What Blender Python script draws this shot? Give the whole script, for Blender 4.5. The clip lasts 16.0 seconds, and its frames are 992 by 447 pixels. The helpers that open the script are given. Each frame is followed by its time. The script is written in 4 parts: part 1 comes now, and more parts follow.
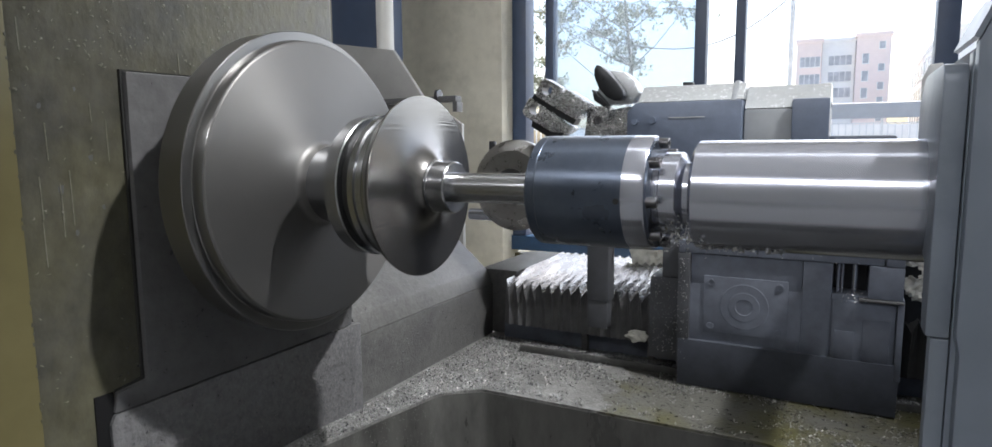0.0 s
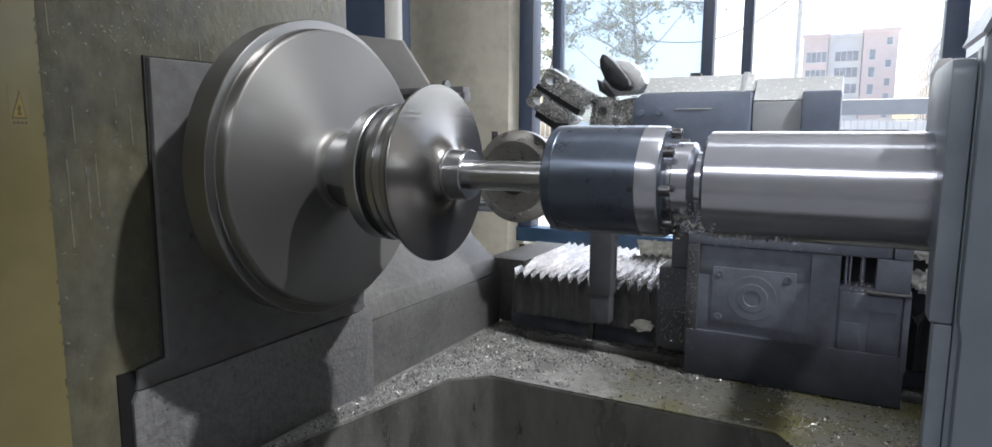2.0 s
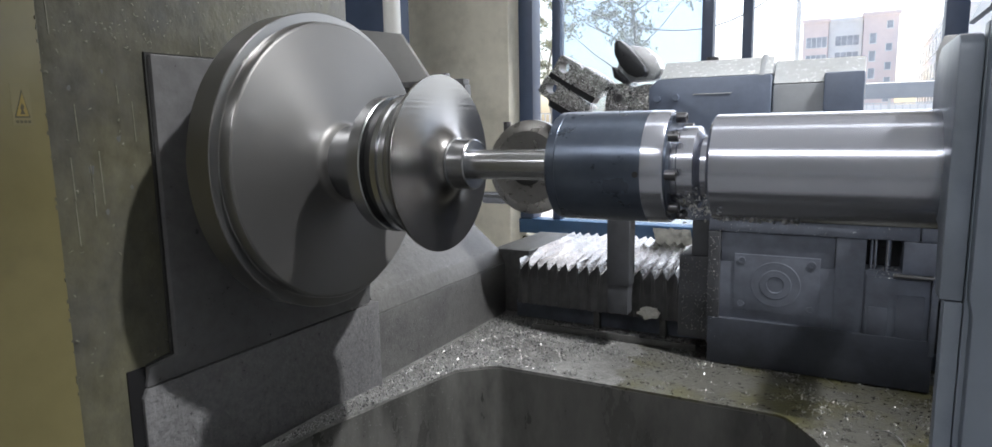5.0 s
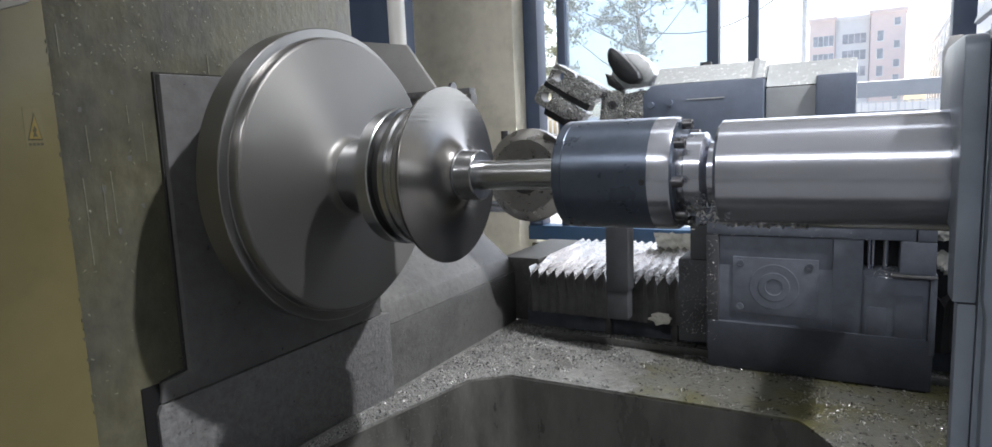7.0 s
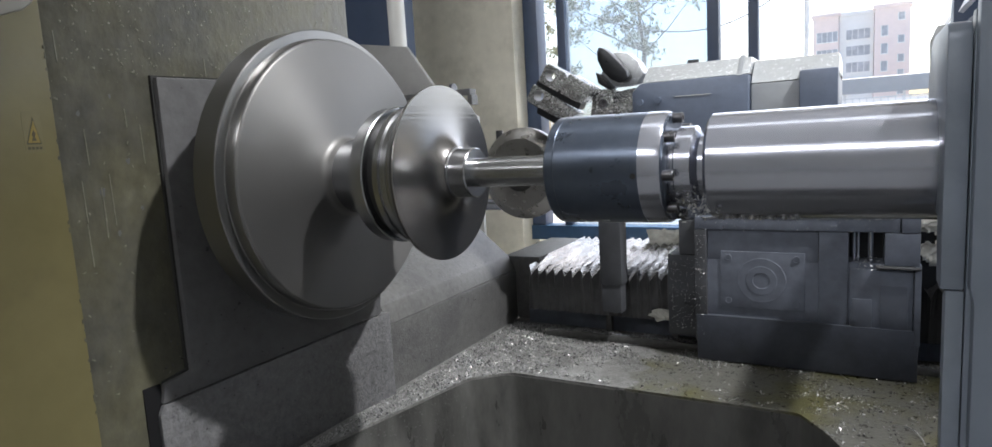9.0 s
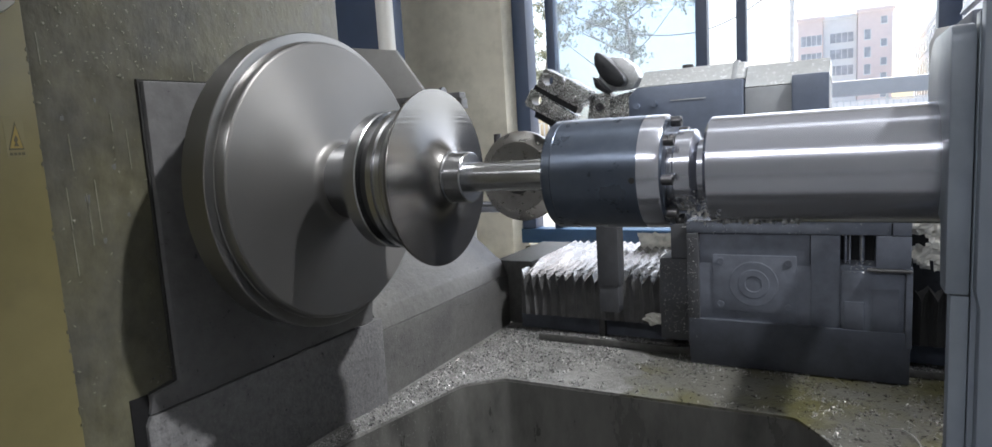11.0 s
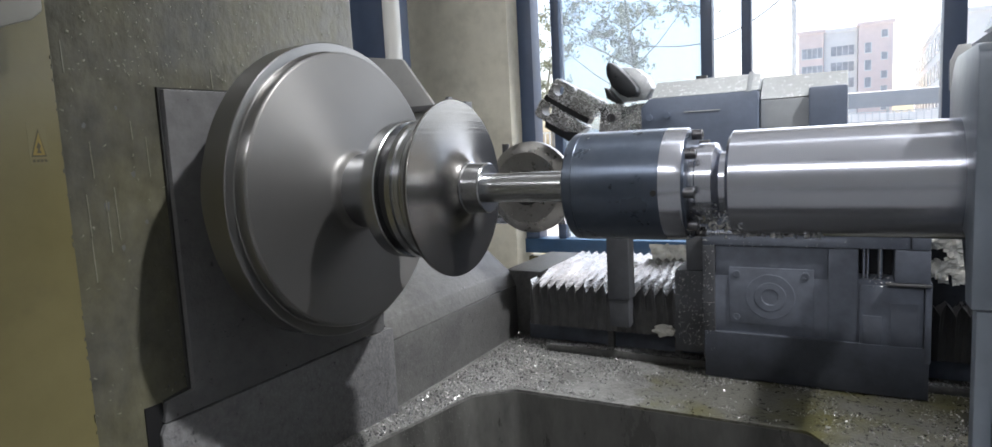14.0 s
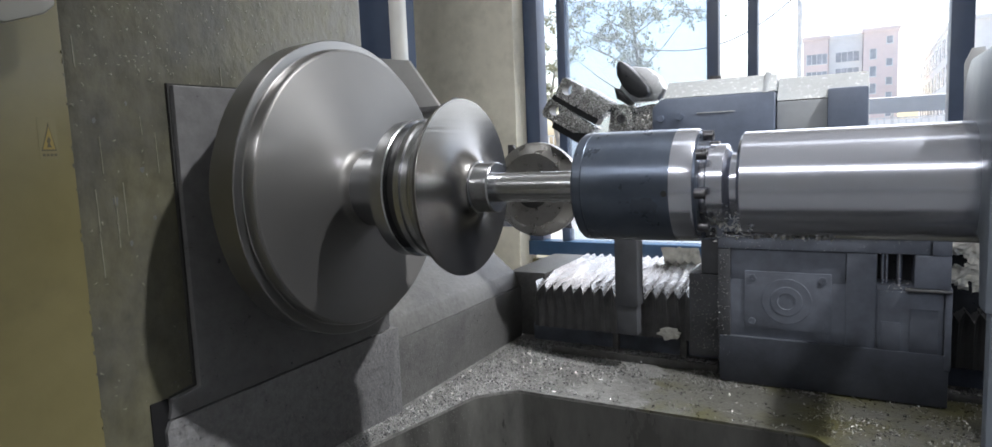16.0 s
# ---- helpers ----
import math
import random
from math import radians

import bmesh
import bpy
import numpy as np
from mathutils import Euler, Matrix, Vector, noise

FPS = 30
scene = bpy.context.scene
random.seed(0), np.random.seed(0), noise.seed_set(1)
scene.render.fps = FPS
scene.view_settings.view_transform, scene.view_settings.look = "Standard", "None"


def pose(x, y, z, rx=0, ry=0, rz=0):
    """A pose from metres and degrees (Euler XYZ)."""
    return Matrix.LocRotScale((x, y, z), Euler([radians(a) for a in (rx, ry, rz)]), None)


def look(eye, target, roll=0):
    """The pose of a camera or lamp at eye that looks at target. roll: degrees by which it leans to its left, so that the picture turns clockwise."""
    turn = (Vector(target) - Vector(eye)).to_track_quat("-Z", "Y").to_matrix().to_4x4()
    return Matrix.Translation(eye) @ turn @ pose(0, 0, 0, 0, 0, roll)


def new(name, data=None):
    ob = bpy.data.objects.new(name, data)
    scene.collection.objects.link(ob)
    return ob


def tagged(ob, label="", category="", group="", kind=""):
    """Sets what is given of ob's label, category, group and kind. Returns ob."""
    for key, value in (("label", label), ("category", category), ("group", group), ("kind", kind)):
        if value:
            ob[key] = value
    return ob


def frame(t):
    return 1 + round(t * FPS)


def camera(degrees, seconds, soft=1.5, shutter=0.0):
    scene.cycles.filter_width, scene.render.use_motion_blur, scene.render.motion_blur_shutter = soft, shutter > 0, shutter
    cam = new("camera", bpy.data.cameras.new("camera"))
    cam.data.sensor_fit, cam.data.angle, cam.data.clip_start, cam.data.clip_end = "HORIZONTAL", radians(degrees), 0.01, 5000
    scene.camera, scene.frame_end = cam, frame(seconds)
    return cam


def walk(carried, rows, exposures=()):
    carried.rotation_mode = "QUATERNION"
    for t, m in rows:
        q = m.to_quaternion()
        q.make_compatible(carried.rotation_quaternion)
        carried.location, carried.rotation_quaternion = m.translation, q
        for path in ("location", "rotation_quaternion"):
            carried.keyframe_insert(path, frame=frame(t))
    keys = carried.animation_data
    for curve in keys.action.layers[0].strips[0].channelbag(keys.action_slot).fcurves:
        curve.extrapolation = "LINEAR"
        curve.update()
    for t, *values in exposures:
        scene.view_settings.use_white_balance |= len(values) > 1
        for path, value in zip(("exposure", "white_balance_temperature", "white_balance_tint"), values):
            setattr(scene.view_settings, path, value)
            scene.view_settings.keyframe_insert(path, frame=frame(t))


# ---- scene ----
cam = camera(75.4, 16.0)
PATH = [
    (0, (0.003, -0.951, 1.272), (-0.926, 0.803, 1.03), -0.4),
    (0.5, (0.006, -0.963, 1.274), (-0.902, 0.802, 1.025), 0.1),
    (1, (-0.003, -0.977, 1.267), (-0.909, 0.787, 1.009), 0.2),
    (1.5, (-0.005, -0.986, 1.268), (-0.928, 0.768, 1.003), 0.3),
    (2, (-0.002, -0.984, 1.266), (-0.937, 0.764, 1.0), 0.3),
    (2.5, (-0.003, -0.98, 1.264), (-0.942, 0.766, 0.996), 0.4),
    (3, (-0.002, -0.98, 1.263), (-0.942, 0.764, 0.988), 0.2),
    (3.5, (-0.001, -0.982, 1.261), (-0.941, 0.761, 0.98), 0.1),
    (4, (-0.007, -0.983, 1.259), (-0.947, 0.758, 0.967), -0.4),
    (6.5, (-0.006, -0.99, 1.262), (-0.962, 0.745, 0.984), -1.9),
    (7, (-0.004, -0.986, 1.265), (-0.971, 0.744, 1.0), -2.4),
    (7.5, (0.0, -0.983, 1.267), (-0.969, 0.748, 1.008), -2.6),
    (8, (0.004, -0.977, 1.264), (-0.964, 0.754, 1.009), -2.7),
    (8.5, (0.022, -0.989, 1.256), (-0.952, 0.739, 1.004), -3.0),
    (9, (0.016, -0.985, 1.257), (-0.966, 0.738, 0.997), -3.3),
    (11.5, (-0.005, -0.976, 1.259), (-0.948, 0.771, 1.009), -3.4),
    (12, (-0.007, -0.977, 1.26), (-0.946, 0.772, 1.012), -3.3),
    (12.5, (-0.011, -0.982, 1.266), (-0.95, 0.767, 1.023), -3.2),
    (13, (-0.017, -0.987, 1.266), (-0.961, 0.76, 1.031), -3.1),
    (13.5, (-0.023, -0.991, 1.264), (-0.97, 0.756, 1.036), -3.0),
    (14, (-0.029, -0.992, 1.264), (-0.98, 0.753, 1.04), -2.9),
    (14.5, (-0.034, -0.994, 1.263), (-0.987, 0.75, 1.04), -2.7),
    (15, (-0.037, -0.995, 1.261), (-0.991, 0.749, 1.041), -2.5),
    (15.5, (-0.037, -0.995, 1.262), (-0.994, 0.747, 1.043), -2.4),
    (16, (-0.039, -0.995, 1.259), (-0.997, 0.747, 1.043), -2.3),
]
walk(cam, [(t, look(eye, target, roll)) for t, eye, target, roll in PATH], [(0, 1.65), (16, 1.65)])


# ---- world, sun and lamps ----
def make_world():
    w = bpy.data.worlds.new("sky")
    scene.world = w
    w.use_nodes = True
    nt = w.node_tree
    bg = nt.nodes["Background"]
    sky = nt.nodes.new("ShaderNodeTexSky")
    sky.sky_type = "NISHITA"
    sky.sun_disc = False
    sky.sun_elevation = radians(58)
    sky.sun_rotation = radians(20)
    sky.dust_density = 3.4
    sky.air_density = 1.0
    nt.links.new(sky.outputs["Color"], bg.inputs["Color"])
    bg.inputs["Strength"].default_value = 0.125
    return w


make_world()


def lamp(name, kind, m, energy, color=(1, 1, 1), size=0.3, size_y=None, angle=None, cone=None):
    d = bpy.data.lights.new(name, kind)
    d.energy, d.color = energy, color
    if kind == "AREA":
        d.size = size
        if size_y:
            d.shape, d.size_y = "RECTANGLE", size_y
        else:
            d.shape = "DISK"
    if cone is not None:
        d.spot_size, d.spot_blend, d.shadow_soft_size = radians(cone), 1.0, size
    if angle is not None:
        d.angle = radians(angle)
    ob = new(name, d)
    ob.matrix_world = m
    return ob


SUN_DIR = Vector((math.sin(radians(20)) * math.cos(radians(58)), math.cos(radians(20)) * math.cos(radians(58)), math.sin(radians(58))))
lamp("sun", "SUN", look(SUN_DIR * 50, (0, 0, 0)), 2.0, (1.0, 0.95, 0.88), angle=0.5)
# daylight that enters by the window band behind the lathe
lamp("window_daylight", "AREA", look((0.2, 3.72, 2.0), (0.2, 0.0, 1.4)), 18, (0.99, 0.99, 0.99), 4.8, 2.8)
# the lathe's own work lamp, high up over the tailstock end
lamp("work_lamp", "SPOT", look((1.80, 0.20, 4.46), (-0.80, 0.20, 0.60)), 410, (0.98, 0.98, 0.98), 0.08, cone=31)
# rows of hall lamps: one over the lathe, one over the aisle
lamp("hall_lamp", "AREA", look((-0.2, 0.35, 4.7), (-0.2, 0.3, 0.0)), 5, (0.96, 0.98, 1.0), 6.0, 0.20)
lamp("hall_lamp", "AREA", look((-1.8, -4.0, 4.0), (-1.2, 0.0, 1.2)), 38, (0.975, 0.98, 1.0), 5.4, 0.09)


# ---- materials ----
def material(name, base, rough=0.5, metal=0.0, var=0.15, scale=8.0, bump=0.0, bump_scale=60.0, rough_var=0.1, tint=None, tint_scale=2.0,
             tint_at=(0.5, 0.65), aniso=0.0, spec=0.5, per_object=0.0, streak=None, coat=0.0):
    """A node material: base colour with fine grain, a second colour in blotches, uneven gloss and fine relief."""
    m = bpy.data.materials.new(name)
    m.use_nodes = True
    nt = m.node_tree
    n, link = nt.nodes, nt.links.new
    b = n["Principled BSDF"]
    b.inputs["Metallic"].default_value = metal
    b.inputs["Specular IOR Level"].default_value = spec
    b.inputs["Coat Weight"].default_value = coat
    tc = n.new("ShaderNodeTexCoord")
    where = tc.outputs["Object"]
    if streak:
        mp = n.new("ShaderNodeMapping")
        mp.inputs["Scale"].default_value = streak
        link(where, mp.inputs["Vector"])
        where = mp.outputs["Vector"]
    fine = n.new("ShaderNodeTexNoise")
    fine.inputs["Scale"].default_value = scale
    fine.inputs["Detail"].default_value = 8
    fine.inputs["Roughness"].default_value = 0.65
    link(where, fine.inputs["Vector"])
    ramp = n.new("ShaderNodeMapRange")
    ramp.inputs[1].default_value, ramp.inputs[2].default_value = 0.3, 0.7
    ramp.inputs[3].default_value, ramp.inputs[4].default_value = 1 - var, 1 + var
    link(fine.outputs["Fac"], ramp.inputs[0])
    col = n.new("ShaderNodeMix")
    col.data_type, col.blend_type = "RGBA", "MULTIPLY"
    col.inputs[0].default_value = 1.0
    link(ramp.outputs[0], col.inputs[7])
    if tint:
        blot = n.new("ShaderNodeTexNoise")
        blot.inputs["Scale"].default_value = tint_scale
        blot.inputs["Detail"].default_value = 6
        blot.inputs["Roughness"].default_value = 0.7
        link(where, blot.inputs["Vector"])
        edge = n.new("ShaderNodeMapRange")
        edge.inputs[1].default_value, edge.inputs[2].default_value = tint_at
        link(blot.outputs["Fac"], edge.inputs[0])
        two = n.new("ShaderNodeMix")
        two.data_type = "RGBA"
        two.inputs[6].default_value, two.inputs[7].default_value = (*base, 1), (*tint, 1)
        link(edge.outputs[0], two.inputs[0])
        link(two.outputs[2], col.inputs[6])
    else:
        col.inputs[6].default_value = (*base, 1)
    last = col.outputs[2]
    if per_object:
        info = n.new("ShaderNodeObjectInfo")
        r2 = n.new("ShaderNodeMapRange")
        r2.inputs[3].default_value, r2.inputs[4].default_value = 1 - per_object, 1 + per_object
        link(info.outputs["Random"], r2.inputs[0])
        c2 = n.new("ShaderNodeMix")
        c2.data_type, c2.blend_type = "RGBA", "MULTIPLY"
        c2.inputs[0].default_value = 1.0
        link(last, c2.inputs[6])
        link(r2.outputs[0], c2.inputs[7])
        last = c2.outputs[2]
    link(last, b.inputs["Base Color"])
    rr = n.new("ShaderNodeMapRange")
    rr.inputs[1].default_value, rr.inputs[2].default_value = 0.3, 0.7
    rr.inputs[3].default_value, rr.inputs[4].default_value = max(0.03, rough - rough_var), min(1, rough + rough_var)
    link(fine.outputs["Fac"], rr.inputs[0])
    link(rr.outputs[0], b.inputs["Roughness"])
    if aniso:
        b.inputs["Anisotropic"].default_value = aniso
        tg = n.new("ShaderNodeTangent")
        tg.direction_type, tg.axis = "RADIAL", "X"
        link(tg.outputs[0], b.inputs["Tangent"])
        b.inputs["Anisotropic Rotation"].default_value = 0.25
    if bump:
        bn = n.new("ShaderNodeTexNoise")
        bn.inputs["Scale"].default_value = bump_scale
        bn.inputs["Detail"].default_value = 6
        link(where, bn.inputs["Vector"])
        bp = n.new("ShaderNodeBump")
        bp.inputs["Strength"].default_value = bump
        bp.inputs["Distance"].default_value = 0.004
        link(bn.outputs["Fac"], bp.inputs["Height"])
        link(bp.outputs[0], b.inputs["Normal"])
    return m


def turned_steel(name, base, rough, aniso, rings=900.0, ring_bump=0.05, var=0.03, metal=1.0):
    """Machined steel with fine lathe rings round the x axis."""
    m = material(name, base, rough, metal, var, 14.0, rough_var=0.015, aniso=aniso)
    nt = m.node_tree
    n, link = nt.nodes, nt.links.new
    tc = n.new("ShaderNodeTexCoord")
    sep = n.new("ShaderNodeSeparateXYZ")
    link(tc.outputs["Object"], sep.inputs[0])
    yy, zz, add, root = (n.new("ShaderNodeMath") for _ in range(4))
    yy.operation = zz.operation = "MULTIPLY"
    add.operation, root.operation = "ADD", "SQRT"
    for k, s in ((yy, "Y"), (zz, "Z")):
        link(sep.outputs[s], k.inputs[0])
        link(sep.outputs[s], k.inputs[1])
    link(yy.outputs[0], add.inputs[0])
    link(zz.outputs[0], add.inputs[1])
    link(add.outputs[0], root.inputs[0])
    both = n.new("ShaderNodeMath")
    both.operation = "ADD"
    link(root.outputs[0], both.inputs[0])
    link(sep.outputs["X"], both.inputs[1])
    ring = n.new("ShaderNodeTexNoise")
    ring.noise_dimensions = "1D"
    ring.inputs["Scale"].default_value = rings
    ring.inputs["Detail"].default_value = 3
    link(both.outputs[0], ring.inputs["W"])
    bp = n.new("ShaderNodeBump")
    bp.inputs["Strength"].default_value = ring_bump
    bp.inputs["Distance"].default_value = 0.001
    link(ring.outputs["Fac"], bp.inputs["Height"])
    link(bp.outputs[0], n["Principled BSDF"].inputs["Normal"])
    return m


def glass(name, color, rough=0.0):
    m = bpy.data.materials.new(name)
    m.use_nodes = True
    b = m.node_tree.nodes["Principled BSDF"]
    b.inputs["Base Color"].default_value = (*color, 1)
    b.inputs["Transmission Weight"].default_value = 1.0
    b.inputs["Roughness"].default_value = rough
    b.inputs["IOR"].default_value = 1.02
    # a translucent share that pales the view behind, standing in for haze
    n, link = m.node_tree.nodes, m.node_tree.links.new
    haze, mix = n.new("ShaderNodeBsdfTranslucent"), n.new("ShaderNodeMixShader")
    haze.inputs["Color"].default_value = (0.85, 0.9, 0.95, 1)
    mix.inputs[0].default_value = 0.07
    link(b.outputs[0], mix.inputs[1])
    link(haze.outputs[0], mix.inputs[2])
    link(mix.outputs[0], n["Material Output"].inputs["Surface"])
    return m


M_TURNED = turned_steel("turned_steel", (0.205, 0.202, 0.200), 0.50, 0.55, 500, 0.06, 0.03, 0.91)
M_TURNED_BRIGHT = turned_steel("bright_turned_steel", (0.43, 0.44, 0.458), 0.25, 0.6, 600, 0.08)
M_DISH = turned_steel("dished_turned_steel", (0.20, 0.196, 0.193), 0.25, 0.25, 240, 0.20, 0.03, 0.95)
M_GROUND = turned_steel("ground_steel", (0.46, 0.48, 0.55), 0.21, 0.5, 500, 0.03, 0.03, 0.86)
M_RIM = turned_steel("rim_turned_steel", (0.21, 0.208, 0.207), 0.29, 0.6, 500, 0.05, 0.03, 0.92)
M_GROOVE = material("dark_groove", (0.03, 0.03, 0.03), 0.55, 0.4)
M_DRUM = material("blued_steel", (0.086, 0.106, 0.146), 0.32, 0.7, 0.2, 20, tint=(0.098, 0.118, 0.155), tint_scale=9, aniso=0.4)
M_BOLT = material("black_oxide_bolt", (0.12, 0.12, 0.13), 0.32, 0.9, 0.2, 60)
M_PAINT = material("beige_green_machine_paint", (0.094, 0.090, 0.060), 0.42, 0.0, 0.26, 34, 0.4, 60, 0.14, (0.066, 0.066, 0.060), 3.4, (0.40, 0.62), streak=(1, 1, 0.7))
M_STUCK = material("painted_over_chip", (0.17, 0.167, 0.132), 0.45, 0.1, 0.3, 90)
M_GRIT = material("grey_grit", (0.17, 0.17, 0.168), 0.4, 0.5, 0.3, 90)
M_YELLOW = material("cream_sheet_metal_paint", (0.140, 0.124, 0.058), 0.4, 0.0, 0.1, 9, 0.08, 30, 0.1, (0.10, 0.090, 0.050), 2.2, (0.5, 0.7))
M_PLATE = material("oily_dark_grey_casting", (0.125, 0.126, 0.130), 0.34, 0.2, 0.16, 30, 0.15, 120, 0.08, (0.095, 0.095, 0.100), 3, (0.35, 0.75))
M_BASE = material("dusty_grey_casting", (0.130, 0.131, 0.135), 0.45, 0.1, 0.28, 60, 0.7, 110, 0.1, (0.115, 0.115, 0.12), 4, (0.4, 0.7))
M_RAMP = material("worn_grey_bed_paint", (0.098, 0.098, 0.097), 0.5, 0.05, 0.28, 60, 0.4, 150, 0.1, (0.076, 0.076, 0.077), 5, (0.5, 0.65))
M_TRAY = material("gritty_chip_tray", (0.215, 0.215, 0.21), 0.42, 0.15, 0.45, 70, 0.6, 140, 0.15, (0.12, 0.12, 0.117), 8, (0.42, 0.62))
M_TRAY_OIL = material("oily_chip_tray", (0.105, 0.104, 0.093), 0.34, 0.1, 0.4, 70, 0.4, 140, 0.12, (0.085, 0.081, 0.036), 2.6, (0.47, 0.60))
M_TROUGH = material("wet_trough_steel", (0.115, 0.115, 0.110), 0.34, 0.3, 0.3, 12, 0.15, 40, 0.15, (0.065, 0.065, 0.063), 4, streak=(1, 1, 0.35))
M_CHIP = material("steel_chip", (0.55, 0.55, 0.55), 0.38, 1.0, 0.3, 200)
M_FOIL = material("silver_bellows_foil", (0.18, 0.18, 0.182), 0.26, 0.93, 0.3, 30, 0.35, 60, 0.12, (0.34, 0.34, 0.336), 8, streak=(2.2, 0.5, 1))
M_FOIL_PALE = material("pale_torn_foil", (0.60, 0.59, 0.55), 0.45, 0.2, 0.2, 40, 0.3, 80)
M_FOIL_DARK = material("dark_bellows_fabric", (0.085, 0.085, 0.088), 0.55, 0.1, 0.3, 30, 0.2, 60)
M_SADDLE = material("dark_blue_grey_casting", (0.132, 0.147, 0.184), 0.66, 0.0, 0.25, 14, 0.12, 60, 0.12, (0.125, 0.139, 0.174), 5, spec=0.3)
# Darker copy of the casting, for posts and the column's painted shade.
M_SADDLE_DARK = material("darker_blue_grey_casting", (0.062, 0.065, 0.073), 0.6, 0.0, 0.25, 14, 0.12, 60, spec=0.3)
M_NICHE = material("niche_shade_casting", (0.105, 0.117, 0.147), 0.66, 0.0, 0.2, 14, 0.12, 60, spec=0.3)
M_SKIRT = material("shaded_skirt_casting", (0.064, 0.071, 0.091), 0.5, 0.0, 0.25, 14, 0.12, 60, spec=0.3)
M_COVER = material("bare_grey_sheet", (0.40, 0.40, 0.395), 0.45, 0.3, 0.12, 12, 0.1, 50, 0.1, (0.30, 0.30, 0.295), 6, (0.4, 0.65))
M_MOTOR = material("blue_grey_housing_paint", (0.145, 0.178, 0.25), 0.4, 0.05, 0.15, 12, 0.08, 50, 0.1, (0.125, 0.153, 0.215), 4)
# Greasy metal; the brightness of lit tops is painted into this pale colour.
M_MOTOR_TOP = material("greased_lit_metal", (0.56, 0.585, 0.61), 0.22, 0.25, 0.06, 90, 0.35, 200, 0.10, (0.52, 0.543, 0.565), 20, (0.5, 0.62))
M_MOTOR_GREY = material("grey_housing_paint", (0.33, 0.352, 0.38), 0.45, 0.05, 0.12, 12, 0.05, 50, 0.1)
M_TOOL = material("oily_tool_steel", (0.40, 0.405, 0.41), 0.24, 0.92, 0.15, 140, 0.8, 260, 0.10, (0.30, 0.303, 0.308), 50, (0.45, 0.6))
M_WHEEL = material("faced_steel_plate", (0.36, 0.35, 0.34), 0.30, 0.88, 0.08, 40, rough_var=0.06, tint=(0.30, 0.29, 0.28), tint_scale=6)
# Black of the cutter, also the painted shade in holes, gaps and pocket.
M_TOOL_DARK = material("tool_and_shade_black", (0.03, 0.032, 0.036), 0.35, 0.5, 0.2, 40)
M_VOID = material("black_gap", (0.014, 0.014, 0.015), 0.9, spec=0.05)
M_RUBBER = material("black_rubber", (0.02, 0.02, 0.02), 0.6)
M_BLUE = material("dark_blue_frame_paint", (0.048, 0.072, 0.128), 0.4, 0.0, 0.1, 10)
M_RAIL = material("blue_rail_paint", (0.025, 0.07, 0.15), 0.4, 0.0, 0.15, 10)
M_PLASTER = material("stained_plaster", (0.66, 0.635, 0.545), 0.85, 0.0, 0.07, 9, 0.1, 30, 0.05, (0.56, 0.54, 0.46), 3.2, (0.48, 0.66))
M_PIPE = material("white_plastic_pipe", (0.7, 0.7, 0.68), 0.4, 0.0, 0.05, 5)
M_FLOOR = material("hall_concrete", (0.40, 0.40, 0.395), 0.6, 0.0, 0.15, 3, 0.1, 20)
M_WALLS = material("hall_wall_paint", (0.74, 0.74, 0.72), 0.8, 0.0, 0.05, 2)
M_FLANGE = material("tailstock_grey_paint", (0.19, 0.22, 0.268), 0.4, 0.15, 0.15, 10, 0.1, 40, 0.1, (0.16, 0.185, 0.23), 4)
M_SHEET = material("pale_plastic_sheet", (0.55, 0.55, 0.55), 0.5, 0.0, 0.08, 20, tint=(0.47, 0.47, 0.47), tint_scale=12)
M_DOOR = material("slate_blue_door_paint", (0.175, 0.205, 0.255), 0.4, 0.05, 0.12, 6, 0.05, 30, 0.1)
M_HOOD = material("pale_grey_cover", (0.25, 0.245, 0.225), 0.5, 0.0, 0.08, 9)
M_STICKER = material("yellow_sticker", (0.23, 0.178, 0.05), 0.45, 0.0, 0.08, 30)
M_BLACK = material("black_print", (0.075, 0.068, 0.04), 0.5)
M_LABEL = material("faded_label", (0.158, 0.142, 0.075), 0.5)
M_GLASS = glass("blue_tinted_glass", (0.43, 0.53, 0.63))
M_GROUND_OUT = material("pale_yard_concrete", (0.42, 0.41, 0.39), 0.8, 0.0, 0.1, 0.6)
M_PINK = material("pink_render_facade", (0.90, 0.77, 0.71), 0.8, 0.0, 0.05, 0.5)
M_WHITE = material("white_render_facade", (0.90, 0.885, 0.85), 0.8, 0.0, 0.05, 0.5)
# Far panes are paled: outdoor haze is put into their colour.
M_PANE = material("hazed_far_window", (0.48, 0.48, 0.49), 0.25, 0.0, 0.2, 0.7)
M_ROOF = material("grey_roof_sheet", (0.36, 0.37, 0.38), 0.6, 0.0, 0.08, 0.6)
M_FENCE = material("white_fence_paint", (0.75, 0.75, 0.73), 0.6)
M_BARK = material("grey_bark", (0.26, 0.24, 0.21), 0.85, 0.0, 0.3, 12, 0.3, 30)
M_LEAF = material("green_leaf", (0.12, 0.13, 0.10), 0.6, 0.0, 0.35, 3, tint=(0.19, 0.17, 0.09), tint_scale=0.8)


def let_light_through(m, share):
    n, link = m.node_tree.nodes, m.node_tree.links.new
    b, out = n["Principled BSDF"], n["Material Output"]
    thin = n.new("ShaderNodeBsdfTranslucent")
    thin.inputs["Color"].default_value = (0.45, 0.47, 0.33, 1)
    mix = n.new("ShaderNodeMixShader")
    mix.inputs[0].default_value = share
    link(b.outputs[0], mix.inputs[1])
    link(thin.outputs[0], mix.inputs[2])
    link(mix.outputs[0], out.inputs["Surface"])


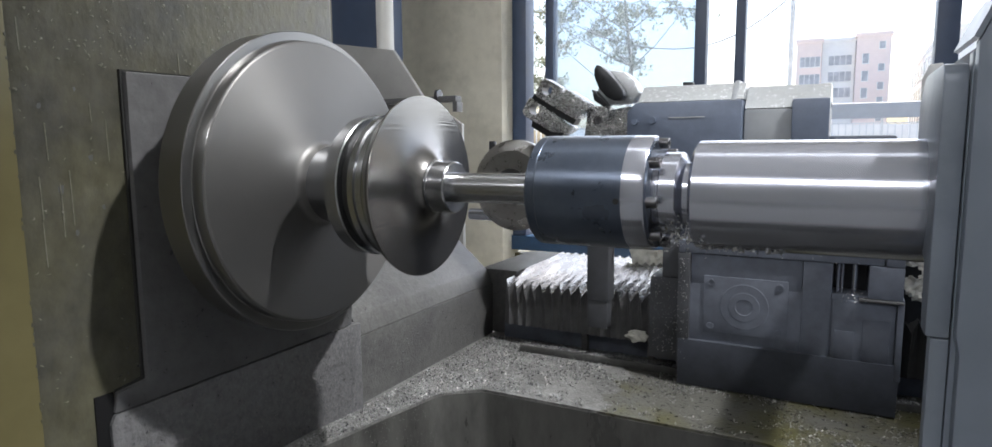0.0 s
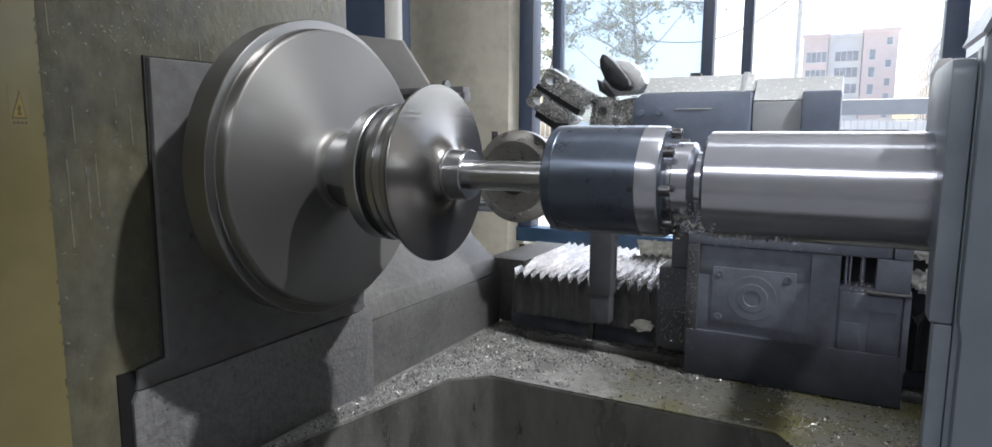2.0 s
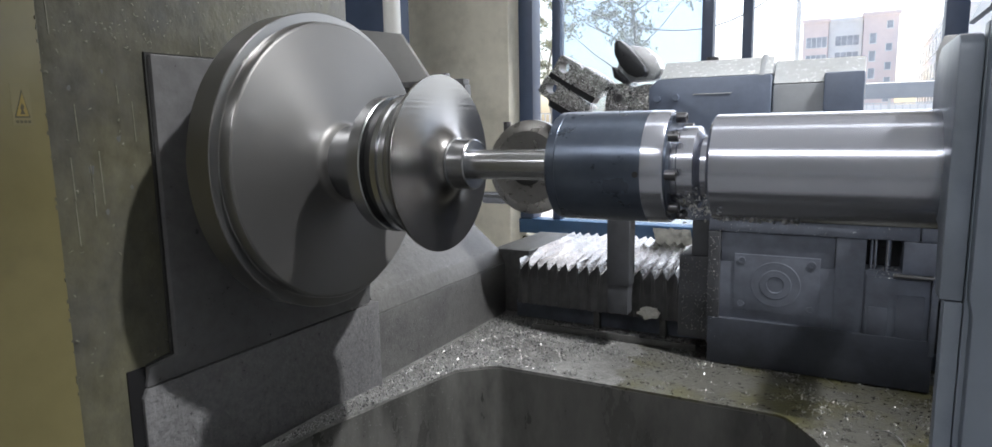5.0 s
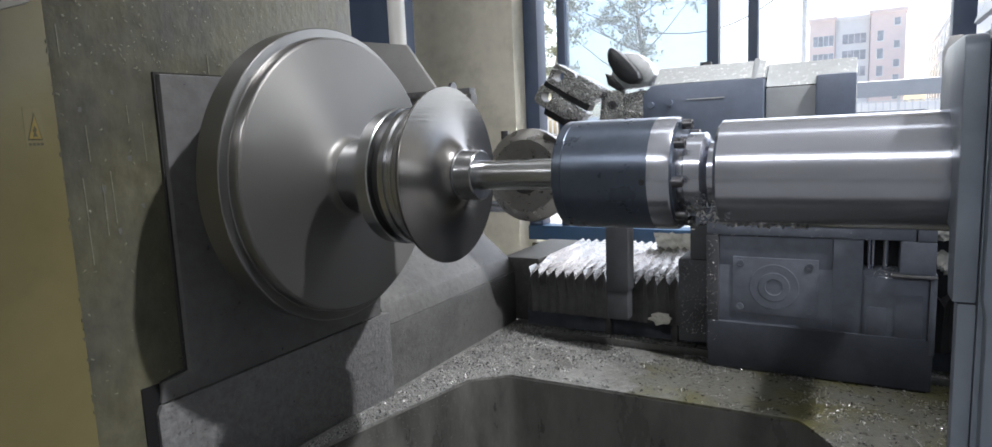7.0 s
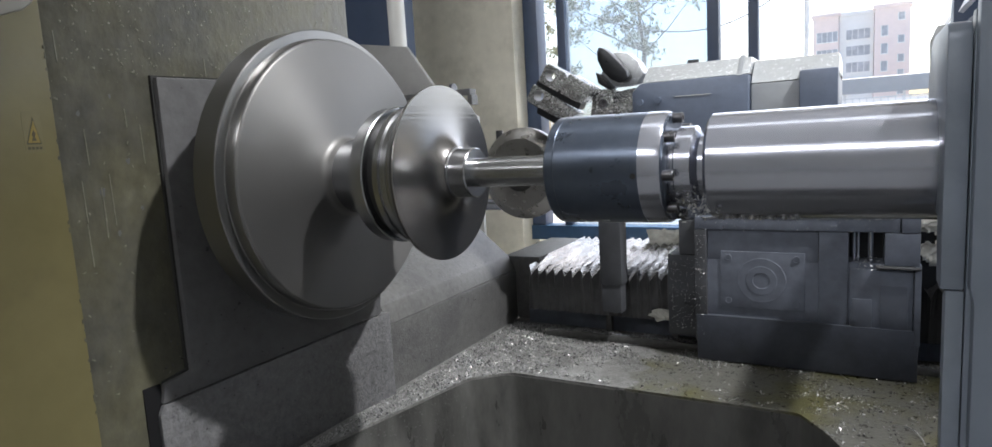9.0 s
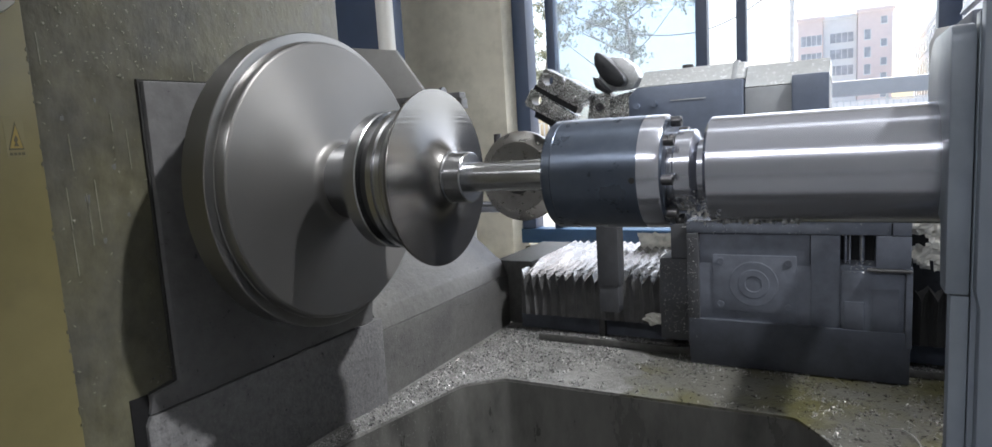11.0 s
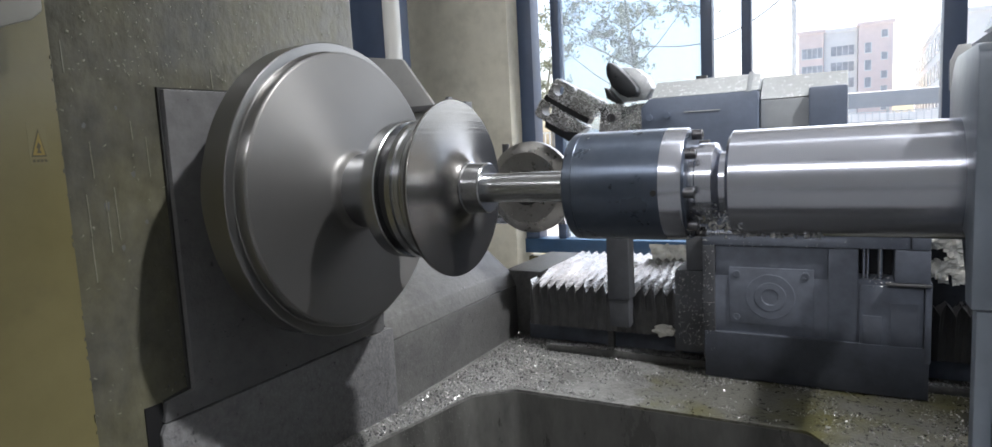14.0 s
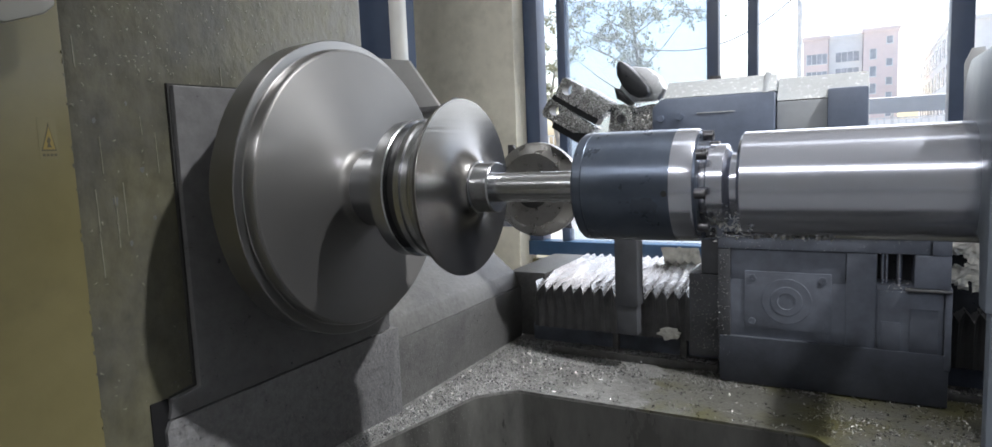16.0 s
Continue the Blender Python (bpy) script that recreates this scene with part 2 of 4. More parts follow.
let_light_through(M_LEAF, 0.4)
M_CABLE = material("grey_cable", (0.15, 0.15, 0.16), 0.6)


# ---- mesh helpers ----
def mesh_of(bm, name, mat, smooth=False):
    me = bpy.data.meshes.new(name)
    bmesh.ops.recalc_face_normals(bm, faces=bm.faces)
    bm.to_mesh(me)
    bm.free()
    for m in mat if isinstance(mat, (list, tuple)) else (mat,):
        me.materials.append(m)
    if smooth:
        me.polygons.foreach_set("use_smooth", [True] * len(me.polygons))
        me.set_sharp_from_angle(angle=radians(32))
    return me


def part(name, bm, mat, parent=None, label="", smooth=True):
    """One mesh object, under a thing or part, with its geometry given in world coordinates."""
    ob = new(name, mesh_of(bm, name, mat, smooth))
    if parent:
        ob.parent = parent
        if parent.type == "EMPTY":
            ob.matrix_parent_inverse = Matrix.Translation(parent.location).inverted()
    if label:
        ob["label"] = label
    return ob


def thing(name, at, label, category, group="", kind=""):
    ob = new(name)
    ob.location = at
    ob.empty_display_size = 0.1
    group = group or {"yard_tree": "trees in the yard", "bellows_cover": "way covers of the lathe"}.get(name, "")
    return tagged(ob, label, category, group, kind)


def solid(name, bm, mat, label="", category="", group="", kind="", smooth=True):
    return tagged(part(name, bm, mat, None, "", smooth), label, category, group, kind)


def bevel(bm, width, segs=2):
    if width > 0:
        edges = [e for e in bm.edges if e.is_manifold and e.calc_face_angle(0) > 0.4]
        bmesh.ops.bevel(bm, geom=edges, offset=width, segments=segs, affect="EDGES", profile=0.6, clamp_overlap=True)
    return bm


def box(x0, x1, y0, y1, z0, z1, r=0.0, bm=None):
    b = bmesh.new()
    bmesh.ops.create_cube(b, size=1, matrix=Matrix.Translation(((x0 + x1) / 2, (y0 + y1) / 2, (z0 + z1) / 2)) @ Matrix.Diagonal((x1 - x0, y1 - y0, z1 - z0, 1)))
    bevel(b, r)
    return b if bm is None else join(bm, b)


def join(a, b):
    me = bpy.data.meshes.new("tmp")
    b.to_mesh(me)
    b.free()
    a.from_mesh(me)
    bpy.data.meshes.remove(me)
    return a


def prism(points, axis, lo, hi, r=0.0):
    """A polygon, in the plane across the axis, drawn out from lo to hi. Axis x: points are (y, z); y: (x, z); z: (x, y)."""
    b = bmesh.new()

    def at(p, h):
        return {"x": (h, p[0], p[1]), "y": (p[0], h, p[1]), "z": (p[0], p[1], h)}[axis]
    a = [b.verts.new(at(p, lo)) for p in points]
    c = [b.verts.new(at(p, hi)) for p in points]
    n = len(points)
    b.faces.new(a)
    b.faces.new(c[::-1])
    for i in range(n):
        b.faces.new((a[i], a[(i + 1) % n], c[(i + 1) % n], c[i]))
    bmesh.ops.recalc_face_normals(b, faces=b.faces)
    return bevel(b, r)


AXIS_Z = 1.2


def revolve(profile, segs=96, y=0.0, z=AXIS_Z, axis="x", matrix=None):
    """A closed or open profile of (x, radius) turned round a line along x."""
    b = bmesh.new()
    rings = []
    for x, r in profile:
        if r < 1e-6:
            rings.append([b.verts.new((x, 0, 0))])
        else:
            rings.append([b.verts.new((x, r * math.cos(2 * math.pi * k / segs), r * math.sin(2 * math.pi * k / segs))) for k in range(segs)])
    for p, q in zip(rings, rings[1:]):
        for k in range(segs):
            a = [p[k % len(p)], p[(k + 1) % len(p)], q[(k + 1) % len(q)], q[k % len(q)]]
            a = list(dict.fromkeys(a))
            if len(a) > 2:
                b.faces.new(a)
    m = Matrix.Translation((0, y, z)) if matrix is None else matrix
    bmesh.ops.transform(b, matrix=m, verts=b.verts)
    bmesh.ops.recalc_face_normals(b, faces=b.faces)
    return b


def rod(p, q, r, segs=12, r2=None):
    p, q = Vector(p), Vector(q)
    b = bmesh.new()
    m = Matrix.Translation((p + q) / 2) @ (q - p).to_track_quat("Z", "Y").to_matrix().to_4x4()
    bmesh.ops.create_cone(b, cap_ends=True, segments=segs, radius1=r, radius2=r if r2 is None else r2, depth=(q - p).length, matrix=m)
    return b


def placed(b, m):
    bmesh.ops.transform(b, matrix=m, verts=b.verts)
    return b


# ---- the hall ----
solid("floor", box(-9, 6, -6, 4.2, -0.2, 0.0), M_FLOOR, "grey concrete hall floor", "floor", kind="structure")
solid("ceiling", box(-9, 6, -6, 4.2, 5.0, 5.2), M_WALLS, "pale hall ceiling", "ceiling", kind="structure")
solid("wall_west", box(-9.2, -9, -6, 4.2, 0, 5), M_WALLS, "pale painted hall wall", "wall", kind="structure")
solid("wall_east", box(6, 6.2, -6, 4.2, 0, 5), M_WALLS, "pale painted hall wall", "wall", kind="structure")
solid("wall_south", box(-9, 6, -6.2, -6, 0, 5), M_WALLS, "pale painted hall wall", "wall", kind="structure")
WY = 3.9
solid("wall_north", box(-9, -2.9, WY, WY + 0.25, 0, 5), M_PLASTER, "stained plaster wall beside the window band", "wall", kind="structure")
solid("wall_sill", box(-2.9, 6, WY, WY + 0.25, 0, 0.36), M_YELLOW, "cream painted wall below the windows", "wall", kind="structure")
solid("wall_lintel", box(-2.9, 6, WY, WY + 0.25, 3.6, 5), M_PLASTER, "plaster wall above the windows", "wall", kind="structure")
solid("pillar", box(-3.46, -2.387, WY - 0.22, WY + 0.1, 0, 5, 0.015), M_PLASTER, "stained beige plaster pillar beside the window", "pillar", kind="structure")


def window_band():
    w = thing("window_1", (0, WY, 0.4), "tall hall windows in dark blue frames", "window", kind="structure")
    for x0, x1, y0, y1 in ((-2.385, -2.262, 3.86, 4.02), (-2.10, -2.03, 3.88, 3.98), (-0.94, -0.86, 3.88, 3.98), (-0.665, -0.60, 3.88, 3.98), (0.50, 0.62, 3.86, 4.0), (2.2, 2.3, 3.88, 3.98), (3.9, 4.0, 3.88, 3.98)):
        part("mullion", box(x0, x1, y0, y1, 0.52, 3.6, 0.006), M_BLUE, w)
    part("bottom_rail", box(-2.9, 6, 3.84, 4.0, 0.40, 0.52, 0.006), M_RAIL, w, "bright blue painted rail")
    part("top_rail", box(-2.4, 6, 3.88, 3.98, 3.5, 3.6, 0.006), M_BLUE, w)
    pane = part("pane", box(-2.03, -0.94, 3.925, 3.931, 0.52, 3.5), M_GLASS, w, "pale blue glass pane", smooth=False)
    pane.visible_shadow = False
    return w


window_band()
pipe = thing("drain_pipe", (-2.66, 2.6, 0), "white plastic drain pipe against the wall", "pipe")
part("tube", rod((-2.72, 2.62, 0), (-2.72, 2.62, 5), 0.058, 24), M_PIPE, pipe)
solid("steel_column", box(-3.3, -2.85, 2.75, 3.0, 0, 5, 0.01), M_BLUE, "dark blue painted steel column behind the lathe", "column")


def rear_cover():
    c = thing("rear_cover", (-2.5, 2.4, 0), "grey sheet-metal cover of a machine behind the lathe", "machine cover")
    part("panel", prism(((-3.1, 0), (-2.0, 0), (-2.0, 1.40), (-2.28, 1.575), (-2.496, 1.87), (-3.1, 1.965)), "y", 2.40, 2.43, 0.004), M_COVER, c)
    part("ledge", box(-2.62, -2.0, 2.33, 2.40, 1.53, 1.565, 0.004), M_BASE, c)
    part("rail", box(-2.02, -1.99, 2.33, 2.40, 1.47, 1.529, 0.003), M_BASE, c)
    part("lug", revolve(((0, 0.0), (0, 0.035), (0.02, 0.035), (0.02, 0.0)), 20, matrix=pose(-2.14, 2.35, 1.57)), M_BOLT, c)
    return c


rear_cover()


# ---- the lathe: headstock, bed, tray ----
def skewed(bm):
    """Turns a front face of the headstock by seven degrees about the vertical."""
    for v in bm.verts:
        v.co.x += (v.co.y + 0.246) * 0.127
    return bm


def headstock():
    h = thing("headstock", (-1.4, 0, 0), "dirty beige-green painted headstock with stuck chips", "headstock")
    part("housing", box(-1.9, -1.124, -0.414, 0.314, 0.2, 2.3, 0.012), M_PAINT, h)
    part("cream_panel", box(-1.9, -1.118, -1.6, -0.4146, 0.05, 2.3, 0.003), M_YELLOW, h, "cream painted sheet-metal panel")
    plate = ((-0.300, 0.800), (0.255, 0.832), (0.30, 1.405), (-0.239, 1.405), (-0.239, 0.845), (-0.292, 0.836))
    part("spindle_plate", skewed(prism(plate, "x", -1.16, -1.107, 0.003)), M_PLATE, h, "dark oily steel plate behind the spindle")
    seam = ((-0.305, 0.79), (0.25, 0.825), (0.25, 1.409), (-0.243, 1.409), (-0.243, 0.849), (-0.297, 0.840))
    part("gasket", skewed(prism(seam, "x", -1.16, -1.118)), M_RUBBER, h, "black gasket seam")
    part("base_block", skewed(prism(((-0.308, 0.2), (0.283, 0.2), (0.283, 0.829), (0.262, 0.829), (-0.300, 0.797), (-0.308, 0.78)), "x", -1.25, -1.106, 0.002)), M_BASE, h, "grey casting dusted with fine chips")
    # Thin black strip on the wall; the gap's darkness is its colour.
    part("base_gap", box(-1.1245, -1.1215, -0.330, -0.296, 0.2, 0.838), M_VOID, h, "black strip painted as a gap beside the casting")
    rnd = random.Random(31)
    for _ in range(16):
        y, z, l = rnd.uniform(-0.40, -0.26) if rnd.random() < 0.6 else rnd.uniform(-0.2, 0.2), rnd.uniform(1.05, 1.5), rnd.uniform(0.02, 0.09)
        if y > -0.26 and z < 1.43:
            z = 1.45
        part("drip", prism(((y - 0.0009, z), (y + 0.0009, z), (y + 0.0022, z - l), (y + 0.0014, z - l - 0.003), (y + 0.0002, z - l)), "x", -1.1245, -1.1228), M_STUCK, h)
    for y, z, w in ((-0.352, 1.205, 0.010), (-0.332, 1.13, 0.007), (-0.300, 1.255, 0.008), (-0.285, 1.17, 0.006), (-0.375, 1.34, 0.006), (-0.318, 1.37, 0.005)):
        pts = [(y + w * rnd.uniform(0.35, 0.8) * math.cos(a), z + w * rnd.uniform(0.5, 1.1) * math.sin(a)) for a in (0, 0.9, 1.8, 2.7, 3.6, 4.5, 5.4)]
        part("bare_spot", prism(pts, "x", -1.1245, -1.1236), M_PLATE, h, "spot of paint worn to dark metal")
    for n in range(26):
        z, w = rnd.uniform(0.75, 1.45), rnd.uniform(0.0005, 0.0020)
        pts = [(-0.4155 + min(0.0, -w + w * rnd.uniform(0.5, 1.0) * math.cos(a)) if k not in (0, 1, 7) else -0.4150, z + 2.2 * w * rnd.uniform(0.7, 1.2) * math.sin(a)) for k, a in enumerate((0, 0.8, 1.6, 2.4, 3.14, 3.9, 4.7, 5.5))]
        part("paint_chip", prism(pts, "x", -1.1185, -1.1176 + 0.00006 * n), M_PAINT, h, "chipped edge of the cream paint")
    part("spindle_nose", revolve(((-1.12, 0), (-1.12, 0.12), (-0.985, 0.12), (-0.985, 0)), 48), M_GROOVE, h)
    st = part("warning_sticker", prism(((-0.4590, 1.293), (-0.4415, 1.293), (-0.4480, 1.328)), "x", -1.119, -1.1165), M_STICKER, h, "faded yellow triangular warning sticker")
    part("sticker_border", prism(((-0.4612, 1.2905), (-0.4393, 1.2905), (-0.4480, 1.3335)), "x", -1.119, -1.1172), M_BLACK, st)
    part("sticker_sign", prism(((-0.4535, 1.296), (-0.4465, 1.296), (-0.4490, 1.302), (-0.4470, 1.307), (-0.4495, 1.313), (-0.4530, 1.305), (-0.4510, 1.302)), "x", -1.118, -1.1158), M_BLACK, st)
    part("sticker_sheet", box(-1.1185, -1.1176, -0.4635, -0.4365, 1.279, 1.342), M_LABEL, st)
    for k in range(4):
        part("print_bar", box(-1.1181, -1.1172, -0.460 + 0.0055 * k, -0.456 + 0.0055 * k, 1.2825, 1.2865), M_BLACK, st)
    return h


headstock()
solid("overhead_cover", prism(((-0.95, 1.442), (-0.524, 1.462), (-0.474, 1.482), (-0.459, 1.496), (-0.452, 1.9), (-0.95, 1.9)), "x", -1.055, -1.038, 0.006), M_HOOD,
      "pale grey sheet cover hanging over the headstock corner", "cover")


def rounded(path, r, n=5):
    """A polyline in the plane with its inner corners rounded off."""
    out = [path[0]]
    for a, b, c in zip(path, path[1:], path[2:]):
        a, b, c = Vector(a), Vector(b), Vector(c)
        p, q = b + (a - b).normalized() * r, b + (c - b).normalized() * r
        for k in range(n + 1):
            u = k / n
            out.append(tuple(p * (1 - u) ** 2 + b * 2 * u * (1 - u) + q * u * u))
    return out + [path[-1]]


RIM = rounded([(-1.03, -0.9), (-1.011, -0.011), (-0.919, 0.455), (-0.831, 0.534), (-0.093, 0.539), (-0.035, 0.454), (0.025, 0.34), (0.05, 0.2)], 0.018)


def bed():
    b = thing("lathe_bed", (-0.5, 0.8, 0), "grey cast lathe bed with a chip-strewn trough", "lathe bed")
    # rising guard behind the base block
    part("guard_beam", box(-1.45, -1.06, 0.30, 1.03, 0.30, 0.785, 0.005), M_RAMP, b)
    part("guard_slope", prism(((-1.062, 0.786), (-1.085, 0.835), (-1.215, 0.945), (-1.45, 1.15), (-1.5, 1.15), (-1.5, 0.786)), "y", 0.302, 1.028, 0.004), M_RAMP, b, "sloping worn grey chip guard")
    part("end_plate", box(-1.11, -0.965, 1.032, 1.45, 0.606, 0.835, 0.006), M_RAMP, b)
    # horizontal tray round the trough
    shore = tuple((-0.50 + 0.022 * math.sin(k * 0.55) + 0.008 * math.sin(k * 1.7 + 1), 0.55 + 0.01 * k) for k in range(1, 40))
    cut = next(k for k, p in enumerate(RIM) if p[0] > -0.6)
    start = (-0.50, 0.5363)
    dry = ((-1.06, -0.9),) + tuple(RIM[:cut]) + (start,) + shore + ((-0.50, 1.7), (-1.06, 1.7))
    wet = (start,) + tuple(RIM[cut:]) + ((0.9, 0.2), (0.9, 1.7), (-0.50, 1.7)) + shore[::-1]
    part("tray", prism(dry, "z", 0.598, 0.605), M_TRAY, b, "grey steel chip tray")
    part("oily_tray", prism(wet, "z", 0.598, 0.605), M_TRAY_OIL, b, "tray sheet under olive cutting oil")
    inner = [(x + (0.0 if x < -0.9 else 0.001), y - 0.001) for x, y in RIM]
    outer = [(-1.06, -0.9), (-1.05, 0.0), (-0.955, 0.475), (-0.845, 0.565), (-0.08, 0.57), (-0.01, 0.47), (0.05, 0.36), (0.08, 0.2)]
    part("trough_wall", prism(inner + outer[::-1], "z", 0.15, 0.597), M_TROUGH, b, "oily steel trough wall with rounded corners")
    part("trough_floor", box(-1.1, 0.2, -0.9, 0.9, 0.13, 0.15), M_TROUGH, b)
    # Unseen front wall, added to keep hall light out of the trough.
    part("trough_light_stop", box(-1.06, 0.2, -0.56, -0.54, 0.15, 0.58), M_TROUGH, b)
    part("tray_strip", box(-0.88, -0.355, 0.875, 0.905, 0.604, 0.628, 0.003), M_RAMP, b, "raised steel strip on the tray")
    part("tray_strip", box(0.09, 0.5, 0.88, 0.905, 0.604, 0.625, 0.003), M_BASE, b)
    for x in (-0.69, -0.475):
        part("strut", box(x - 0.008, x + 0.012, 0.955, 0.975, 0.604, 0.69, 0.002), M_RAMP, b)
    part("rear_way", box(-1.0, 0.9, 1.0, 1.5, 0.604, 0.665, 0.004), M_SADDLE, b)
    part("rear_wall", box(-1.04, 0.9, 1.5, 1.53, 0.3, 0.72, 0.004), M_RAMP, b)
    return b


bed()


def scatter(name, spots, size, mat, label, category, flat=False):
    """Many small curled shards in one mesh."""
    verts, faces = [], []
    for x, y, z, n in spots:
        s = size * random.uniform(0.4, 1.6)
        u = Vector((random.gauss(0, 1), random.gauss(0, 1), random.gauss(0, 1))).normalized()
        v = u.cross(Vector((random.gauss(0, 1), random.gauss(0, 1), random.gauss(0, 1)))).normalized()
        if flat:
            u = Vector(n).cross(u).normalized()
            v = Vector(n).cross(u)
        w = Vector(n) * 0.7 if flat else u.cross(v)
        o = Vector((x, y, z)) + Vector(n) * s * 0.3
        i = len(verts)
        wide = s * random.uniform(0.2, 0.5)
        for k, (a, h) in enumerate(((-1, 0), (-0.3, 0.45), (0.4, 0.4), (1, -0.1))):
            verts += [o + u * a * s + w * h * s - v * wide, o + u * a * s + w * h * s + v * wide]
        faces += [(i, i + 1, i + 3, i + 2), (i + 2, i + 3, i + 5, i + 4), (i + 4, i + 5, i + 7, i + 6)]
    me = bpy.data.meshes.new(name)
    me.from_pydata(verts, [], faces)
    me.materials.append(mat)
    return tagged(new(name, me), label, category, kind="stuff")


def tray_spots():
    out = []
    rnd = random.Random(4)
    while len(out) < 17000:
        x, y = rnd.uniform(-1.045, 0.5), rnd.uniform(-0.1, 0.99)
        if x < -0.9:
            edge = -1.011 + (y + 0.011) * 0.197 if y < 0.455 else -2
            ok = (x < edge) if y < 0.455 else True
        elif x < -0.831:
            ok = y > 0.455 + (x + 0.919) * 0.886
        elif x < -0.093:
            ok = y > 0.545
        else:
            ok = y > 0.545 - (x + 0.093) * 1.6
        if not ok:
            continue
        dense = 1.3 if x < -0.85 else (0.8 if x < -0.6 else (0.30 if y > 0.78 or x < -0.45 else (0.06 if x < -0.09 else 0.28)))
        if noise.noise((x * 7, y * 7, 0)) * 0.8 + noise.noise((x * 28, y * 28, 4)) * 0.9 + rnd.random() > dense - 0.1:
            continue
        out.append((x, y, 0.606, (0, 0, 1)))
    out += [(rnd.uniform(-0.87, -0.36), rnd.uniform(0.878, 0.903), 0.629, (0, 0, 1)) for _ in range(1500)]
    out += [(rnd.uniform(-1.10, -1.045), rnd.uniform(0.19, 0.258), 0.829, (0, 0, 1)) for _ in range(140)]
    out += [(rnd.uniform(0.10, 0.30), rnd.uniform(0.882, 0.903), 0.626, (0, 0, 1)) for _ in range(420)]
    return out


TRAY_SPOTS = tray_spots()
scatter("tray_chips", [p for k, p in enumerate(TRAY_SPOTS) if k % 4], 0.0023, M_CHIP, "bright curled steel chips strewn over the tray", "metal chips")
scatter("dull_chips", TRAY_SPOTS[::4], 0.0024, M_BOLT, "dark oily steel chips strewn over the tray", "metal chips")


def wall_spots():
    rnd = random.Random(8)
    return [(-1.1232, rnd.uniform(-0.41, 0.3), 1.41 + 0.5 * rnd.random() ** 1.2 if rnd.random() < 0.8 else rnd.uniform(0.8, 1.4), (1, 0, 0)) for _ in range(1050)]


scatter("stuck_chips", wall_spots(), 0.0021, M_STUCK, "small chips stuck to the painted headstock", "metal chips", True)


def base_spots():
    rnd = random.Random(9)
    out = []
    for _ in range(3000):
        y = rnd.uniform(-0.28, 0.26)
        if rnd.random() < 0.25 + 1.4 * (y + 0.28):
            out.append((-1.1045 + (y + 0.246) * 0.127, y, 0.6 + 0.2 * rnd.random(), (1, 0, 0)))
    out += [(rnd.uniform(-1.13, -1.035), rnd.uniform(0.15, 0.258), 0.827, (0, 0, 1)) for _ in range(150)]
    out += [(-1.0595, rnd.uniform(0.32, 1.0), rnd.uniform(0.64, 0.78), (1, 0, 0)) for _ in range(160)]
    for _ in range(700):
        y = rnd.uniform(-0.2, 0.44)
        out.append((-1.0080 + (y + 0.011) * 0.1974, y, 0.595 - 0.25 * rnd.random() ** 1.8, (0.98, -0.19, 0)))
    for _ in range(420):
        u = rnd.random() ** 1.5
        out.append((-1.085 - 0.365 * u, rnd.uniform(0.31, 1.02), 0.8355 + 0.315 * u, (0.65, 0, 0.75)))
    return out


scatter("dust_chips", base_spots(), 0.0016, M_GRIT, "fine metal grit clinging to the grey casting", "metal chips", True)


def ramp_spots():
    rnd = random.Random(15)
    out = [(-1.0594, rnd.uniform(0.32, 1.02), rnd.uniform(0.62, 0.78), (1, 0, 0)) for _ in range(420)]
    for _ in range(700):
        u = rnd.random() ** 1.4
        out.append((-1.086 - 0.365 * u, rnd.uniform(0.31, 1.02), 0.8365 + 0.315 * u, (0.65, 0, 0.75)))
    for _ in range(900):
        y = rnd.uniform(-0.29, 0.26)
        out.append((-1.1043 + (y + 0.246) * 0.127, y, 0.6 + 0.36 * rnd.random() ** 1.6, (1, 0, 0)))
    return out


scatter("dark_grit", ramp_spots(), 0.0017, M_BOLT, "dark oily grit clinging to the chip guard", "metal chips", True)


